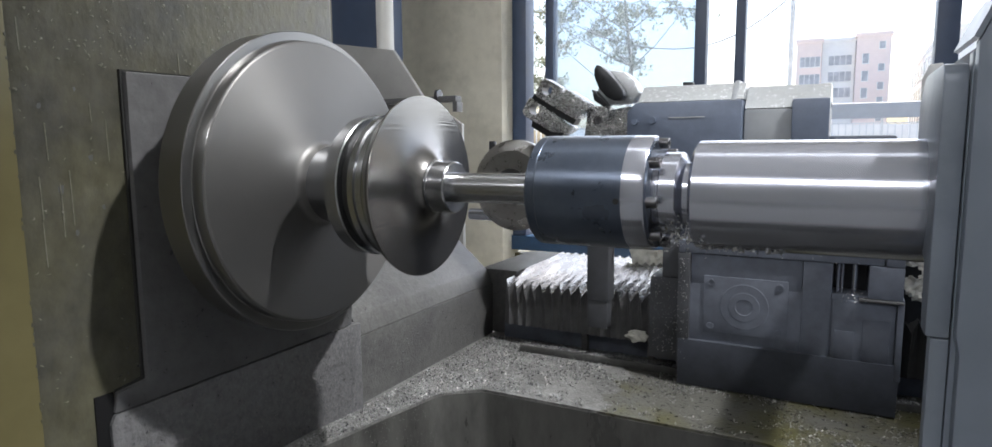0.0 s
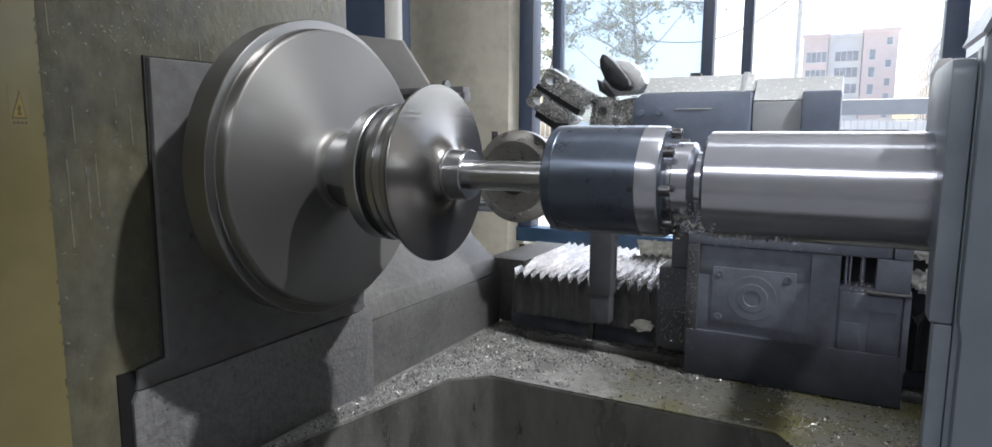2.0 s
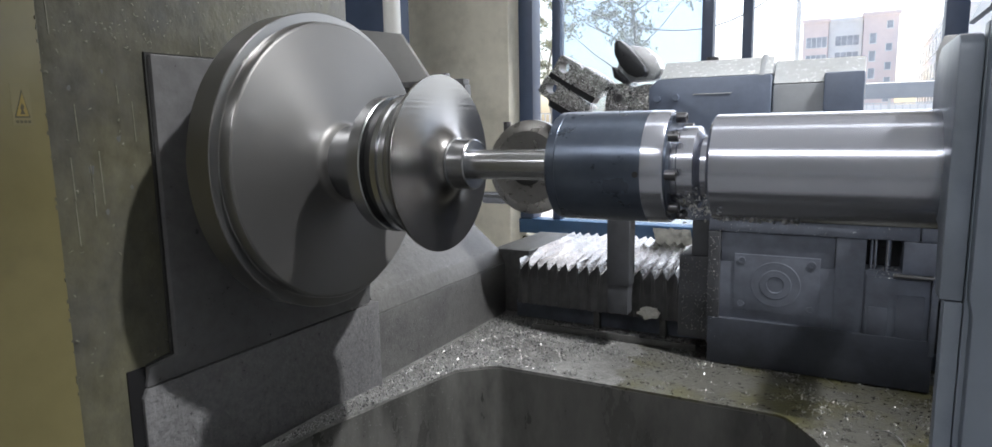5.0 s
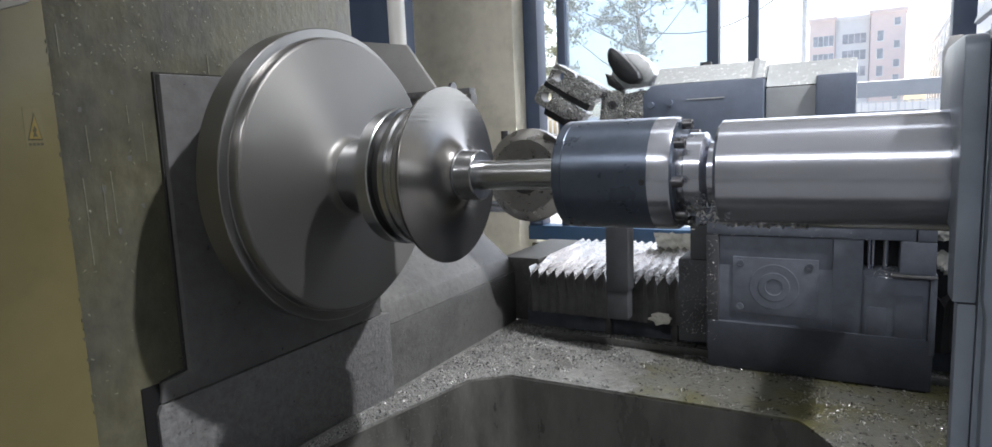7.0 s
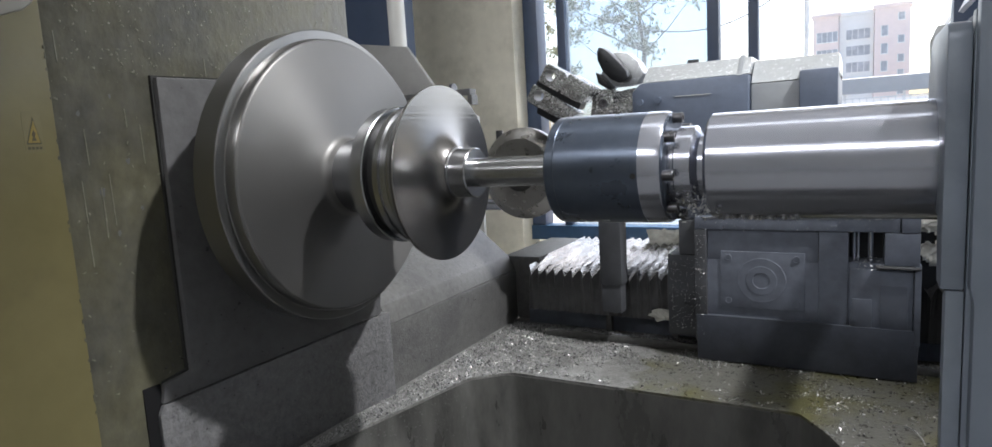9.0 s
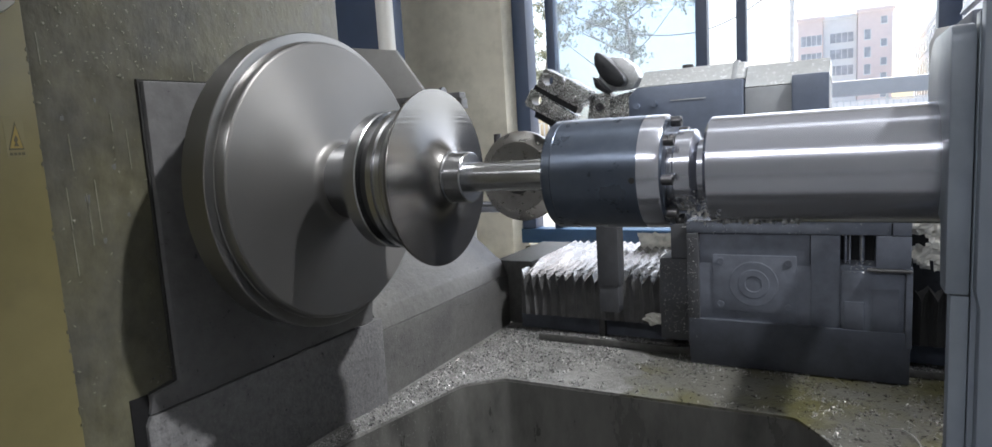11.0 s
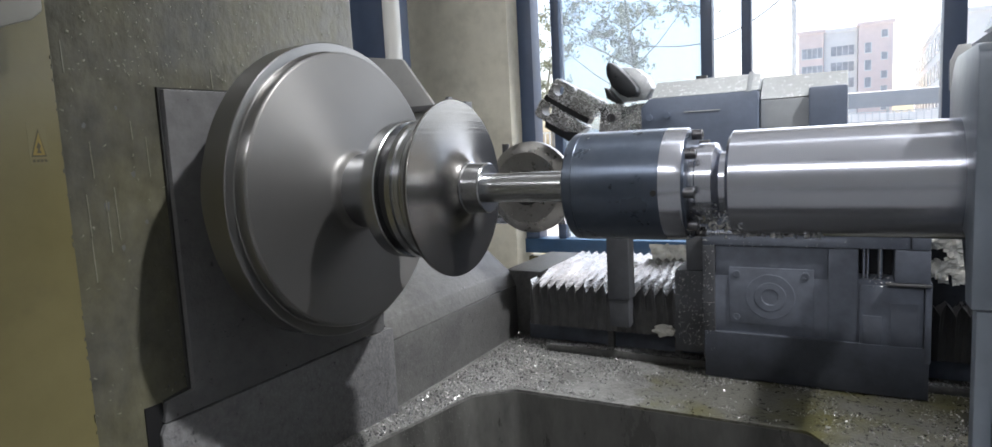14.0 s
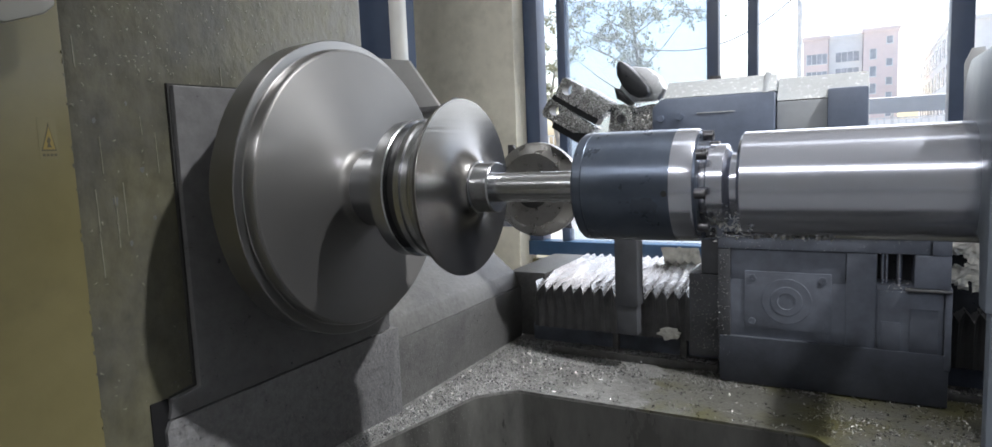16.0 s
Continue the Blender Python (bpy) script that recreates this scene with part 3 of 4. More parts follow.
# ---- the workpiece ----
def rotor():
    r = thing("rotor", (-0.75, 0, AXIS_Z), "machined steel rotor with a large and a small dished disc, spinning", "rotor")
    disc = part("large_disc", revolve(((-0.960, 0.0), (-0.960, 0.240), (-0.8885, 0.262), (-0.8860, 0.2672), (-0.8850, 0.2665), (-0.8840, 0.2645), (-0.8838, 0.2630), (-0.8780, 0.0850), (-0.8772, 0.0800), (-0.8755, 0.0768),
                                       (-0.8725, 0.0745), (-0.868, 0.0732), (-0.862, 0.0728), (-0.855, 0.0722), (-0.855, 0.0)), 192), M_TURNED, r, "grey turned face")
    part("rim", revolve(((-0.968, 0.230), (-0.968, 0.2860), (-0.9655, 0.2885), (-0.930, 0.2892), (-0.9105, 0.2896), (-0.909, 0.2880), (-0.9085, 0.2725), (-0.907, 0.2708), (-0.888, 0.2692), (-0.8862, 0.2680), (-0.8862, 0.2640), (-0.8900, 0.2600)), 192),
         M_RIM, disc, "smoother stepped rim")
    part("chuck_body", revolve(((-1.035, 0), (-1.035, 0.236), (-1.030, 0.242), (-0.968, 0.2535), (-0.968, 0)), 128), M_TURNED, r, "dull steel chuck body behind the disc")
    part("hub", revolve(((-0.862, 0), (-0.862, 0.0712), (-0.856, 0.0728), (-0.755, 0.0728), (-0.755, 0)), 96), M_TURNED_BRIGHT, r)
    part("rear_flange", revolve(((-0.766, 0), (-0.766, 0.124), (-0.764, 0.127), (-0.738, 0.1282), (-0.736, 0.126), (-0.736, 0)), 128), M_TURNED_BRIGHT, r)
    part("groove", revolve(((-0.738, 0.0), (-0.738, 0.113), (-0.714, 0.113), (-0.714, 0)), 96), M_GROOVE, r, "dark groove between the flanges")
    part("front_flange", revolve(((-0.714, 0), (-0.714, 0.126), (-0.712, 0.1285), (-0.701, 0.1285), (-0.699, 0.1245), (-0.688, 0.1235), (-0.683, 0.1275), (-0.668, 0.1285), (-0.662, 0.132), (-0.656, 0)), 128), M_TURNED_BRIGHT, r)
    part("small_disc", revolve(((-0.663, 0), (-0.663, 0.130), (-0.650, 0.1582), (-0.6450, 0.1596), (-0.6434, 0.1588), (-0.6426, 0.1495), (-0.6416, 0.130), (-0.6398, 0.112), (-0.6372, 0.095), (-0.6335, 0.079), (-0.6285, 0.066),
                                (-0.6225, 0.0555), (-0.6185, 0.0505), (-0.6165, 0.0485), (-0.6158, 0.0470), (-0.6158, 0)), 160), M_DISH, r,
         "dished disc with shiny turning rings")
    part("shoulder", revolve(((-0.64, 0), (-0.64, 0.0470), (-0.6145, 0.0470), (-0.6130, 0.0445), (-0.5805, 0.0445), (-0.5785, 0.0425), (-0.5785, 0)), 64), M_TURNED_BRIGHT, r)
    part("shaft", revolve(((-0.61, 0), (-0.61, 0.0258), (-0.36, 0.0258), (-0.36, 0)), 64), M_TURNED_BRIGHT, r)
    return r


ROTOR = rotor()


# ---- the tailstock ----
def tailstock():
    t = thing("tailstock", (0.2, 0, 0), "tailstock with a thick polished steel quill", "tailstock")
    drum = part("driver_drum", revolve(((-0.409, 0), (-0.409, 0.0832), (-0.406, 0.0855), (-0.394, 0.086), (-0.393, 0.085), (-0.392, 0.086), (-0.261, 0.0852), (-0.261, 0)), 96), M_DRUM, t, "dark blued steel drum")
    part("drum_face", revolve(((-0.4095, 0.0), (-0.4095, 0.081), (-0.407, 0.081), (-0.407, 0)), 64), M_DRUM, drum)
    # Black disc nearly flush with the drum, drawn as a small hole.
    part("hole_disc", rod((-0.2670, -0.0862, 1.193), (-0.2670, -0.08, 1.193), 0.0045, 12), M_RUBBER, drum)
    part("ring", revolve(((-0.261, 0), (-0.261, 0.0853), (-0.233, 0.0846), (-0.2295, 0.0825), (-0.2295, 0)), 96), M_GROUND, t, "bright steel end ring")
    part("ring_step", revolve(((-0.231, 0), (-0.231, 0.080), (-0.226, 0.080), (-0.226, 0)), 96), M_DRUM, t)
    for k in range(8):
        a = radians(90 + 6 + 45 * k)
        y, z = 0.0735 * math.cos(a), AXIS_Z + 0.0735 * math.sin(a)
        bt = part("bolt", revolve(((-0.227, 0), (-0.227, 0.0078), (-0.2125, 0.0078), (-0.2115, 0.007), (-0.2115, 0.004), (-0.215, 0.004), (-0.215, 0)), 18, y, z), M_BOLT, t)
    part("neck", revolve(((-0.228, 0), (-0.228, 0.058), (-0.217, 0.058), (-0.215, 0.0605), (-0.193, 0.0605), (-0.190, 0.0580), (-0.187, 0.0500), (-0.185, 0.0465), (-0.16, 0.0465), (-0.16, 0)), 72), M_GROUND, t, "stepped bright steel centre")
    part("quill", revolve(((-0.1725, 0), (-0.1725, 0.0715), (-0.1680, 0.0765), (0.30, 0.0765), (0.30, 0)), 128), M_GROUND, t, "polished cylindrical steel quill")
    arc = [(-0.125, 1.06), (-0.085, 1.06), (-0.072, 1.135), (0.085, 1.165)] + [(0.025 + 0.06 * math.cos(radians(a)), 1.295 + 0.06 * math.sin(radians(a))) for a in range(0, 91, 15)]
    arc += [(-0.105 + 0.02 * math.cos(radians(a)), 1.335 + 0.02 * math.sin(radians(a))) for a in range(90, 181, 30)]
    part("quill_flange", prism(arc, "x", 0.0978, 0.1205, 0.003), M_FLANGE, t, "slate-grey painted flange plate round the quill")
    part("body", box(0.20, 0.9, -0.10, 0.35, 0.75, 1.345, 0.012), M_FLANGE, t)
    part("front_post", box(0.1030, 0.1205, -0.126, -0.100, 0.2, 1.059, 0.002), M_FLANGE, t)
    part("wiper_sheet", prism(((0.101, 1.277), (0.099, 1.356), (0.107, 1.376), (0.122, 1.377), (0.130, 1.273)), "y", 0.10, 0.104, 0.001), M_SHEET, t, "pale grey plastic wiper sheet behind the flange")
    part("side_cheek", box(0.1215, 0.26, -0.126, -0.104, 0.2, 1.365, 0.002), M_DOOR, t)
    part("foot", box(0.27, 0.9, -0.05, 0.75, 0.2, 0.748, 0.01), M_FLANGE, t)
    return t


tailstock()


def safety_door():
    d = thing("sliding_door", (0.2, -0.14, 0.2), "slate-blue painted sliding guard door, pushed open", "machine door")
    part("panel", prism(((0.128, 0.2), (0.9, 0.2), (0.9, 1.62), (0.170, 1.462), (0.138, 1.412), (0.1225, 1.372), (0.1225, 1.07), (0.1265, 1.05)), "y", -0.150, -0.128, 0.002), M_DOOR, d)
    part("top_cover", prism(((0.122, 1.374), (0.139, 1.414), (0.171, 1.464), (0.9, 1.622), (0.9, 1.628), (0.170, 1.470), (0.134, 1.416), (0.117, 1.376)), "y", -0.152, -0.02), M_FLANGE, d)
    return d


safety_door()


# ---- the carriage, which travels along the bed ----
def carriage():
    c = thing("carriage", (0, 0.9, 0.66), "dark blue-grey tool carriage travelling behind the workpiece", "lathe carriage")
    part("saddle", box(-0.345, 0.176, 0.825, 1.0, 0.612, 0.90, 0.006), M_SADDLE, c)
    part("top_rail", box(-0.350, 0.135, 0.816, 1.0, 0.978, 1.013, 0.004), M_SADDLE, c, "top rail with a bright worn edge")
    part("edge_wear", box(-0.330, 0.122, 0.8148, 0.8170, 1.0102, 1.0132), M_TOOL, c, "bright worn edge of the top rail")
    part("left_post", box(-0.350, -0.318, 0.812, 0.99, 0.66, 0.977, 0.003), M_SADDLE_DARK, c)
    part("middle_post", box(-0.041, 0.026, 0.819, 0.99, 0.70, 0.977, 0.004), M_SADDLE, c)
    part("back_panel", box(-0.317, -0.042, 0.8245, 0.99, 0.895, 0.977, 0.002), M_SADDLE, c)
    # Strip added along the bottom; its dark colour paints the shadow there.
    part("skirt", box(-0.3455, 0.1765, 0.8105, 0.83, 0.609, 0.738, 0.002), M_SKIRT, c, "lower skirt with shadow put into its dark colour")
    part("bearing_plate", box(-0.282, -0.073, 0.8215, 0.8265, 0.763, 0.919, 0.002), M_SADDLE, c)
    part("bearing_boss", revolve(((0, 0), (0, 0.062), (0.0015, 0.060), (0.002, 0.040), (0.003, 0.038), (0.0035, 0.022), (0.002, 0.02), (0.002, 0)), 40, matrix=pose(-0.178, 0.822, 0.841, 0, 0, -90)), M_SADDLE, c, smooth=False)
    for dx in (-0.085, 0.085):
        for dz in (-0.060, 0.060):
            part("cap_screw", revolve(((0, 0), (0, 0.010), (0.002, 0.010), (0.0025, 0.009), (0.0025, 0.005), (0.001, 0.005), (0.001, 0)), 16, matrix=pose(-0.178 + dx, 0.822, 0.841 + dz, 0, 0, -90)), M_SADDLE, c, smooth=False)
    part("corner_block", box(0.103, 0.176, 0.810, 0.95, 0.897, 0.977, 0.003), M_SADDLE, c)
    part("corner_cap", box(0.137, 0.176, 0.810, 0.95, 0.978, 1.018, 0.003), M_SADDLE, c)
    part("shelf", box(0.085, 0.178, 0.801, 0.825, 0.890, 0.896, 0.002), M_BASE, c, "worn shelf edge")
    part("lower_panel", box(0.030, 0.164, 0.815, 0.824, 0.70, 0.887, 0.003), M_SADDLE, c)
    # Flat raised plates; the niches' shade is only their darker colour.
    part("niche", box(0.036, 0.078, 0.8125, 0.816, 0.725, 0.81, 0.001), M_NICHE, c)
    part("niche", box(0.096, 0.153, 0.8125, 0.816, 0.725, 0.845, 0.001), M_NICHE, c)
    part("right_rib", box(0.166, 0.180, 0.810, 0.84, 0.70, 0.90, 0.002), M_SADDLE, c)
    # The pocket's shade is painted as a near-black back.
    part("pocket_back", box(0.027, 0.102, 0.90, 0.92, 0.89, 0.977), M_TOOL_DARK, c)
    for x, r in ((0.038, 0.0040), (0.047, 0.0035), (0.074, 0.0065)):
        part("rod", rod((x, 0.845, 0.89), (x, 0.845, 0.978), r, 12), M_GROUND, c, "bright steel rod")
    # Unseen post and arm, added to cast the dark strip on the tray.
    part("shadow_post", box(0.235, 0.300, 0.995, 1.08, 0.66, 1.359, 0.004), M_SADDLE, c)
    part("shadow_arm", box(0.231, 0.301, 0.47, 1.08, 1.36, 1.442, 0.005), M_SADDLE, c)
    # Near-black sheet added behind the torn foil to read as a dark hole.
    part("dark_backing", box(0.182, 0.27, 0.975, 0.99, 0.66, 1.03, 0.003), M_TOOL_DARK, c)
    part("saddle_block", box(-0.34, 0.175, 1.0, 1.42, 0.67, 1.015, 0.01), M_SADDLE, c)
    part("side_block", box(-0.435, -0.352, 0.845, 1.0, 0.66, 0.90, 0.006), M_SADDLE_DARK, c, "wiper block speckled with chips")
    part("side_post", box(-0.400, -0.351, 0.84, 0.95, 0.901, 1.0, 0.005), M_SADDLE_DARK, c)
    speck, rnd = bmesh.new(), random.Random(21)
    for _ in range(620):
        if rnd.random() < 0.6:
            p = Vector((rnd.uniform(-0.43, -0.32), 0.796 if rnd.random() < 0.3 else 0.842, rnd.uniform(0.68, 0.97)))
            p.y = 0.8112 if p.x > -0.35 else 0.844
        elif rnd.random() < 0.3:
            p = Vector((rnd.gauss(-0.33, 0.02), rnd.uniform(0.82, 0.9), 1.0145 + 0.012 * rnd.random() ** 2))
            p.x = max(-0.348, p.x)
        elif rnd.random() < 0.5:
            p = Vector((rnd.uniform(0.045, 0.095), rnd.uniform(0.80, 0.86), rnd.uniform(0.885, 0.92)))
        else:
            p = Vector((rnd.uniform(-0.34, 0.13), 0.8152, rnd.uniform(0.978, 1.012)))
        d = Vector((rnd.gauss(0, 1), rnd.gauss(0, 1), rnd.gauss(0, 1))).normalized() * rnd.uniform(0.0007, 0.0024)
        e = d.orthogonal() * rnd.uniform(0.4, 0.9)
        speck.faces.new([speck.verts.new(p + v) for v in (d, e, -d, -e)])
    tagged(part("chip_specks", speck, M_CHIP, c, "bright chips stuck to the casting", False), kind="stuff")
    slide = thing("tool_slide", (0, 0.95, 1.02), "blue-grey cross slide with tool turret, motor and clamp block", "tool slide")
    part("upper_slide", box(-0.50, 0.15, 0.84, 1.4, 1.02, 1.29, 0.01), M_SADDLE, slide)
    # column under the drum, its shade put into the darker colour
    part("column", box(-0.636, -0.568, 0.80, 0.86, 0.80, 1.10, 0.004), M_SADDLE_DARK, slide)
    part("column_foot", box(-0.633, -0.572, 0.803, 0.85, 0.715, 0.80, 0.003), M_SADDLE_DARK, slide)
    part("column_arm", box(-0.66, -0.34, 0.84, 0.92, 1.0, 1.08, 0.006), M_SADDLE, slide)
    # drive housing
    front = ((-0.515, 1.19), (-0.205, 1.19), (-0.205, 1.388), (-0.49, 1.388), (-0.515, 1.365))
    part("drive_housing", prism(front, "y", 0.78, 1.2, 0.008), M_MOTOR, slide, "blue-grey painted drive housing")
    part("housing_top", prism(((0.783, 1.388), (0.85, 1.436), (1.2, 1.436), (1.2, 1.388)), "x", -0.485, -0.205, 0.004), M_MOTOR_TOP, slide, "greasy top, lit brightness put into its pale colour")
    part("top_clip", prism(((0.779, 1.385), (0.85, 1.442), (0.9, 1.442), (0.9, 1.397)), "x", -0.235, -0.222, 0.002), M_MOTOR_GREY, slide)
    part("motor", box(-0.203, -0.085, 0.80, 1.15, 1.19, 1.362, 0.006), M_MOTOR_GREY, slide, "grey painted motor")
    part("motor_top", prism(((0.80, 1.363), (0.87, 1.425), (1.15, 1.425), (1.15, 1.363)), "x", -0.203, -0.0, 0.004), M_MOTOR_TOP, slide)
    part("motor_cap", box(-0.088, 0.0, 0.785, 1.15, 1.19, 1.385, 0.008), M_MOTOR, slide)
    part("scratch", box(-0.395, -0.30, 0.7785, 0.7797, 1.3435, 1.3450), M_PIPE, slide, "pale scratch line")
    part("lug", revolve(((0, 0), (0, 0.016), (0.01, 0.016), (0.01, 0)), 20, matrix=pose(-0.365, 0.88, 1.436, 0, -90, 0)), M_BOLT, slide)
    for x, z in ((-0.49, 1.335), (-0.44, 1.338)):
        part("plug", rod((x, 0.772, z), (x, 0.782, z), 0.009, 14), M_MOTOR, slide)
    # turret with a two-hole clamp block and a boring tool
    part("turret_neck", prism(((-0.650, 1.29), (-0.575, 1.29), (-0.575, 1.379), (-0.590, 1.383), (-0.636, 1.386)), "y", 0.80, 0.9, 0.004), M_TOOL, slide)
    part("turret_collar", revolve(((0, 0), (0, 0.058), (0.03, 0.064), (0.062, 0.064), (0.066, 0.06), (0.066, 0)), 40, matrix=pose(-0.576, 0.865, 1.318)), M_TOOL, slide, "round steel collar behind the clamp")
    part("neck_screw", revolve(((0, 0), (0, 0.013), (0.006, 0.012), (0.006, 0.007), (0.002, 0.007), (0.002, 0)), 24, matrix=pose(-0.606, 0.80, 1.343, 0, 0, -90)), M_BOLT, slide)
    tilt = pose(-0.6964, 0.77, 1.431, 0, 31, 0)

    def arm(name, dx0, dx1, dz0, dz1, hole):
        bm = bmesh.new()
        hx, hz, hr = hole
        n = 20
        for y in (0.0, 0.05):
            outer = []
            ring = []
            for k in range(n):
                a = 2 * math.pi * k / n
                ring.append(bm.verts.new((hx + hr * math.cos(a), y, hz + hr * math.sin(a))))
            for k in range(n):
                a = 2 * math.pi * k / n
                ca, sa = math.cos(a), math.sin(a)
                s = min((dx1 - hx) / ca if ca > 1e-6 else 9, (dx0 - hx) / ca if ca < -1e-6 else 9, (dz1 - hz) / sa if sa > 1e-6 else 9, (dz0 - hz) / sa if sa < -1e-6 else 9)
                outer.append(bm.verts.new((hx + s * ca, y, hz + s * sa)))
            for k in range(n):
                bm.faces.new((ring[k], ring[(k + 1) % n], outer[(k + 1) % n], outer[k]))
        bm.verts.ensure_lookup_table()
        v = bm.verts
        for k in range(n):
            j = (k + 1) % n
            # Hole walls are coloured near black in place of shade.
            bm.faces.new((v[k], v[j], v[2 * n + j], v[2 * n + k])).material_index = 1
            bm.faces.new((v[n + k], v[n + j], v[3 * n + j], v[3 * n + k]))
        return part(name, placed(bm, tilt), (M_TOOL, M_TOOL_DARK), slide, smooth=False)
    arm("clamp_jaw", -0.082, -0.001, -0.060, 0.0, (-0.054, -0.028, 0.0165))
    arm("clamp_jaw", -0.093, -0.02, -0.128, -0.074, (-0.060, -0.097, 0.0165))
    part("clamp_block", placed(prism(((0, 0.004), (0.077, 0.002), (0.094, -0.0125), (0.0686, -0.058), (0, -0.0595)), "y", -0.006, 0.07, 0.003), tilt), M_TOOL, slide)
    part("clamp_block", placed(prism(((-0.0195, -0.075), (0.076, -0.083), (0.066, -0.108), (0.02, -0.126), (-0.0195, -0.128)), "y", -0.003, 0.06, 0.003), tilt), M_TOOL, slide)
    # Black pieces paint the shade between and under the jaws.
    part("clamp_gap_shade", placed(box(-0.088, 0.07, 0.008, 0.05, -0.076, -0.058), tilt), M_TOOL_DARK, slide)
    part("clamp_under_shade", placed(prism(((-0.088, -0.13), (-0.05, -0.131), (-0.045, -0.147), (0.05, -0.147), (0.06, -0.11), (0.02, -0.128)), "y", 0.006, 0.06, 0.002), tilt), M_TOOL_DARK, slide)
    ring = ((-0.5874, 1.492), (-0.5424, 1.484), (-0.510, 1.456), (-0.4940, 1.420), (-0.5144, 1.390), (-0.5894, 1.387), (-0.612, 1.405), (-0.6244, 1.429), (-0.612, 1.47))
    # The holder's bright gloss is painted with the pale top colour.
    part("boring_holder", prism(ring, "y", 0.835, 0.90, 0.012), M_MOTOR_TOP, slide, "round tool holder, shine put into its pale colour")
    part("holder_mouth", prism(((-0.628, 1.434), (-0.615, 1.426), (-0.580, 1.387), (-0.590, 1.381), (-0.620, 1.400)), "y", 0.80, 0.86, 0.004), M_TOOL_DARK, slide)
    tip = ((-0.604, 1.500), (-0.592, 1.497), (-0.574, 1.482), (-0.545, 1.452), (-0.524, 1.425), (-0.520, 1.408), (-0.528, 1.396), (-0.548, 1.394), (-0.572, 1.406), (-0.594, 1.430), (-0.609, 1.462), (-0.610, 1.485))
    part("cutter", prism(tip, "y", 0.768, 0.815, 0.007), M_TOOL_DARK, slide, "dark cutting tool blade")
    # round plate facing the aisle
    wheel = part("face_wheel", revolve(((0.0, 0), (0.0, 0.112), (0.022, 0.142), (0.028, 0.146), (0.05, 0.146), (0.052, 0)), 80, matrix=pose(-0.893, 0.80, 1.143, 0, 0, 90)), M_WHEEL, slide, "round steel plate with a bright chamfer")
    # Raised near-black disc; the shade of a centre recess is painted by it.
    part("wheel_core", revolve(((-0.004, 0), (-0.004, 0.045), (-0.002, 0.055), (0.01, 0.055), (0.01, 0)), 48, matrix=pose(-0.893, 0.80, 1.143, 0, 0, 90)), M_GROOVE, slide)
    part("wheel_arm", box(-0.95, -0.5, 0.855, 0.92, 1.10, 1.19, 0.006), M_SADDLE, slide)
    part("cross_bar", rod((-1.10, 0.90, 1.035), (-0.80, 0.90, 1.035), 0.020, 24), M_GROUND, slide, "bright round bar")
    part("nozzle", rod((-0.99, 0.86, 1.20), (-0.99, 0.86, 1.27), 0.008, 12), M_BOLT, slide)
    part("nozzle_cap", rod((-0.99, 0.86, 1.255), (-0.99, 0.86, 1.285), 0.012, 12), M_BOLT, slide)
    return c, slide


CARRIAGE, SLIDE = carriage()


# ---- bellows over the rear way ----
FOLDS = []


def bellows(x0, x1, count, name_label, grows, mats):
    base = thing("bellows_cover", ((x0 + x1) / 2, 1.0, 0.66), name_label, "way cover")
    w = (x1 - x0) / count
    rnd = random.Random(12)
    for k in range(count):
        bm = bmesh.new()
        a = x0 + w * k
        rows = []
        path = [(0.94, 0.672), (0.94, 0.74), (0.94, 0.808), (1.10, 0.828), (1.26, 0.836), (1.42, 0.84), (1.42, 0.68)]
        jig = [rnd.uniform(-0.004, 0.004) for _ in path]
        for j, (y, z) in enumerate(path):
            ny, nz = ((-1, 0), (-1, 0), (-1, -0.9), (0, 1), (0, 1), (0.7, 0.7), (1, 0))[j]
            out = (0.004, 0.006, 0.016, 0.009, 0.010, 0.010, 0.01)[j]
            row = []
            for u, d in ((-0.08, -1), (0.3, 0.2), (0.5, 1), (0.7, 0.2), (1.08, -1)):
                sway = (0.03 * math.sin(j * 1.9 + k * 0.7) if j > 2 else 0)
                row.append(bm.verts.new((a + u * w + jig[j] + sway * 0.4, y + ny * d * out, z + nz * d * out)))
            rows.append(row)
        for p, q in zip(rows, rows[1:]):
            for i in range(4):
                f = bm.faces.new((p[i], p[i + 1], q[i + 1], q[i]))
                f.material_index = 1 if p is not rows[2] and rows.index(p) < 2 else 0
        f = part("fold", bm, mats, base, smooth=False)
        FOLDS.append((f, grows(k + 0.5, count)))
    return base


bellows(-0.965, -0.40, 17, "silver foil bellows over the rear bed way, dark in front", lambda k, n: k / n, (M_FOIL, M_FOIL_DARK))
def foil_scrap(at, size, seed):
    rnd = random.Random(seed)
    bm = bmesh.new()
    bmesh.ops.create_icosphere(bm, subdivisions=3, radius=1.0)
    for v in bm.verts:
        k = 1 + 0.5 * noise.noise(v.co * 2.2 + Vector((seed, 0, 0))) + 0.12 * rnd.random()
        v.co = Vector((v.co.x * size[0], v.co.y * size[1], v.co.z * size[2])) * k + Vector(at)
    return solid("foil_scrap", bm, M_FOIL_PALE, "crumpled shiny foil scrap at the way cover", "foil", "foil scraps", smooth=False)


foil_scrap((-0.505, 0.912, 0.697), (0.030, 0.010, 0.017), 3)


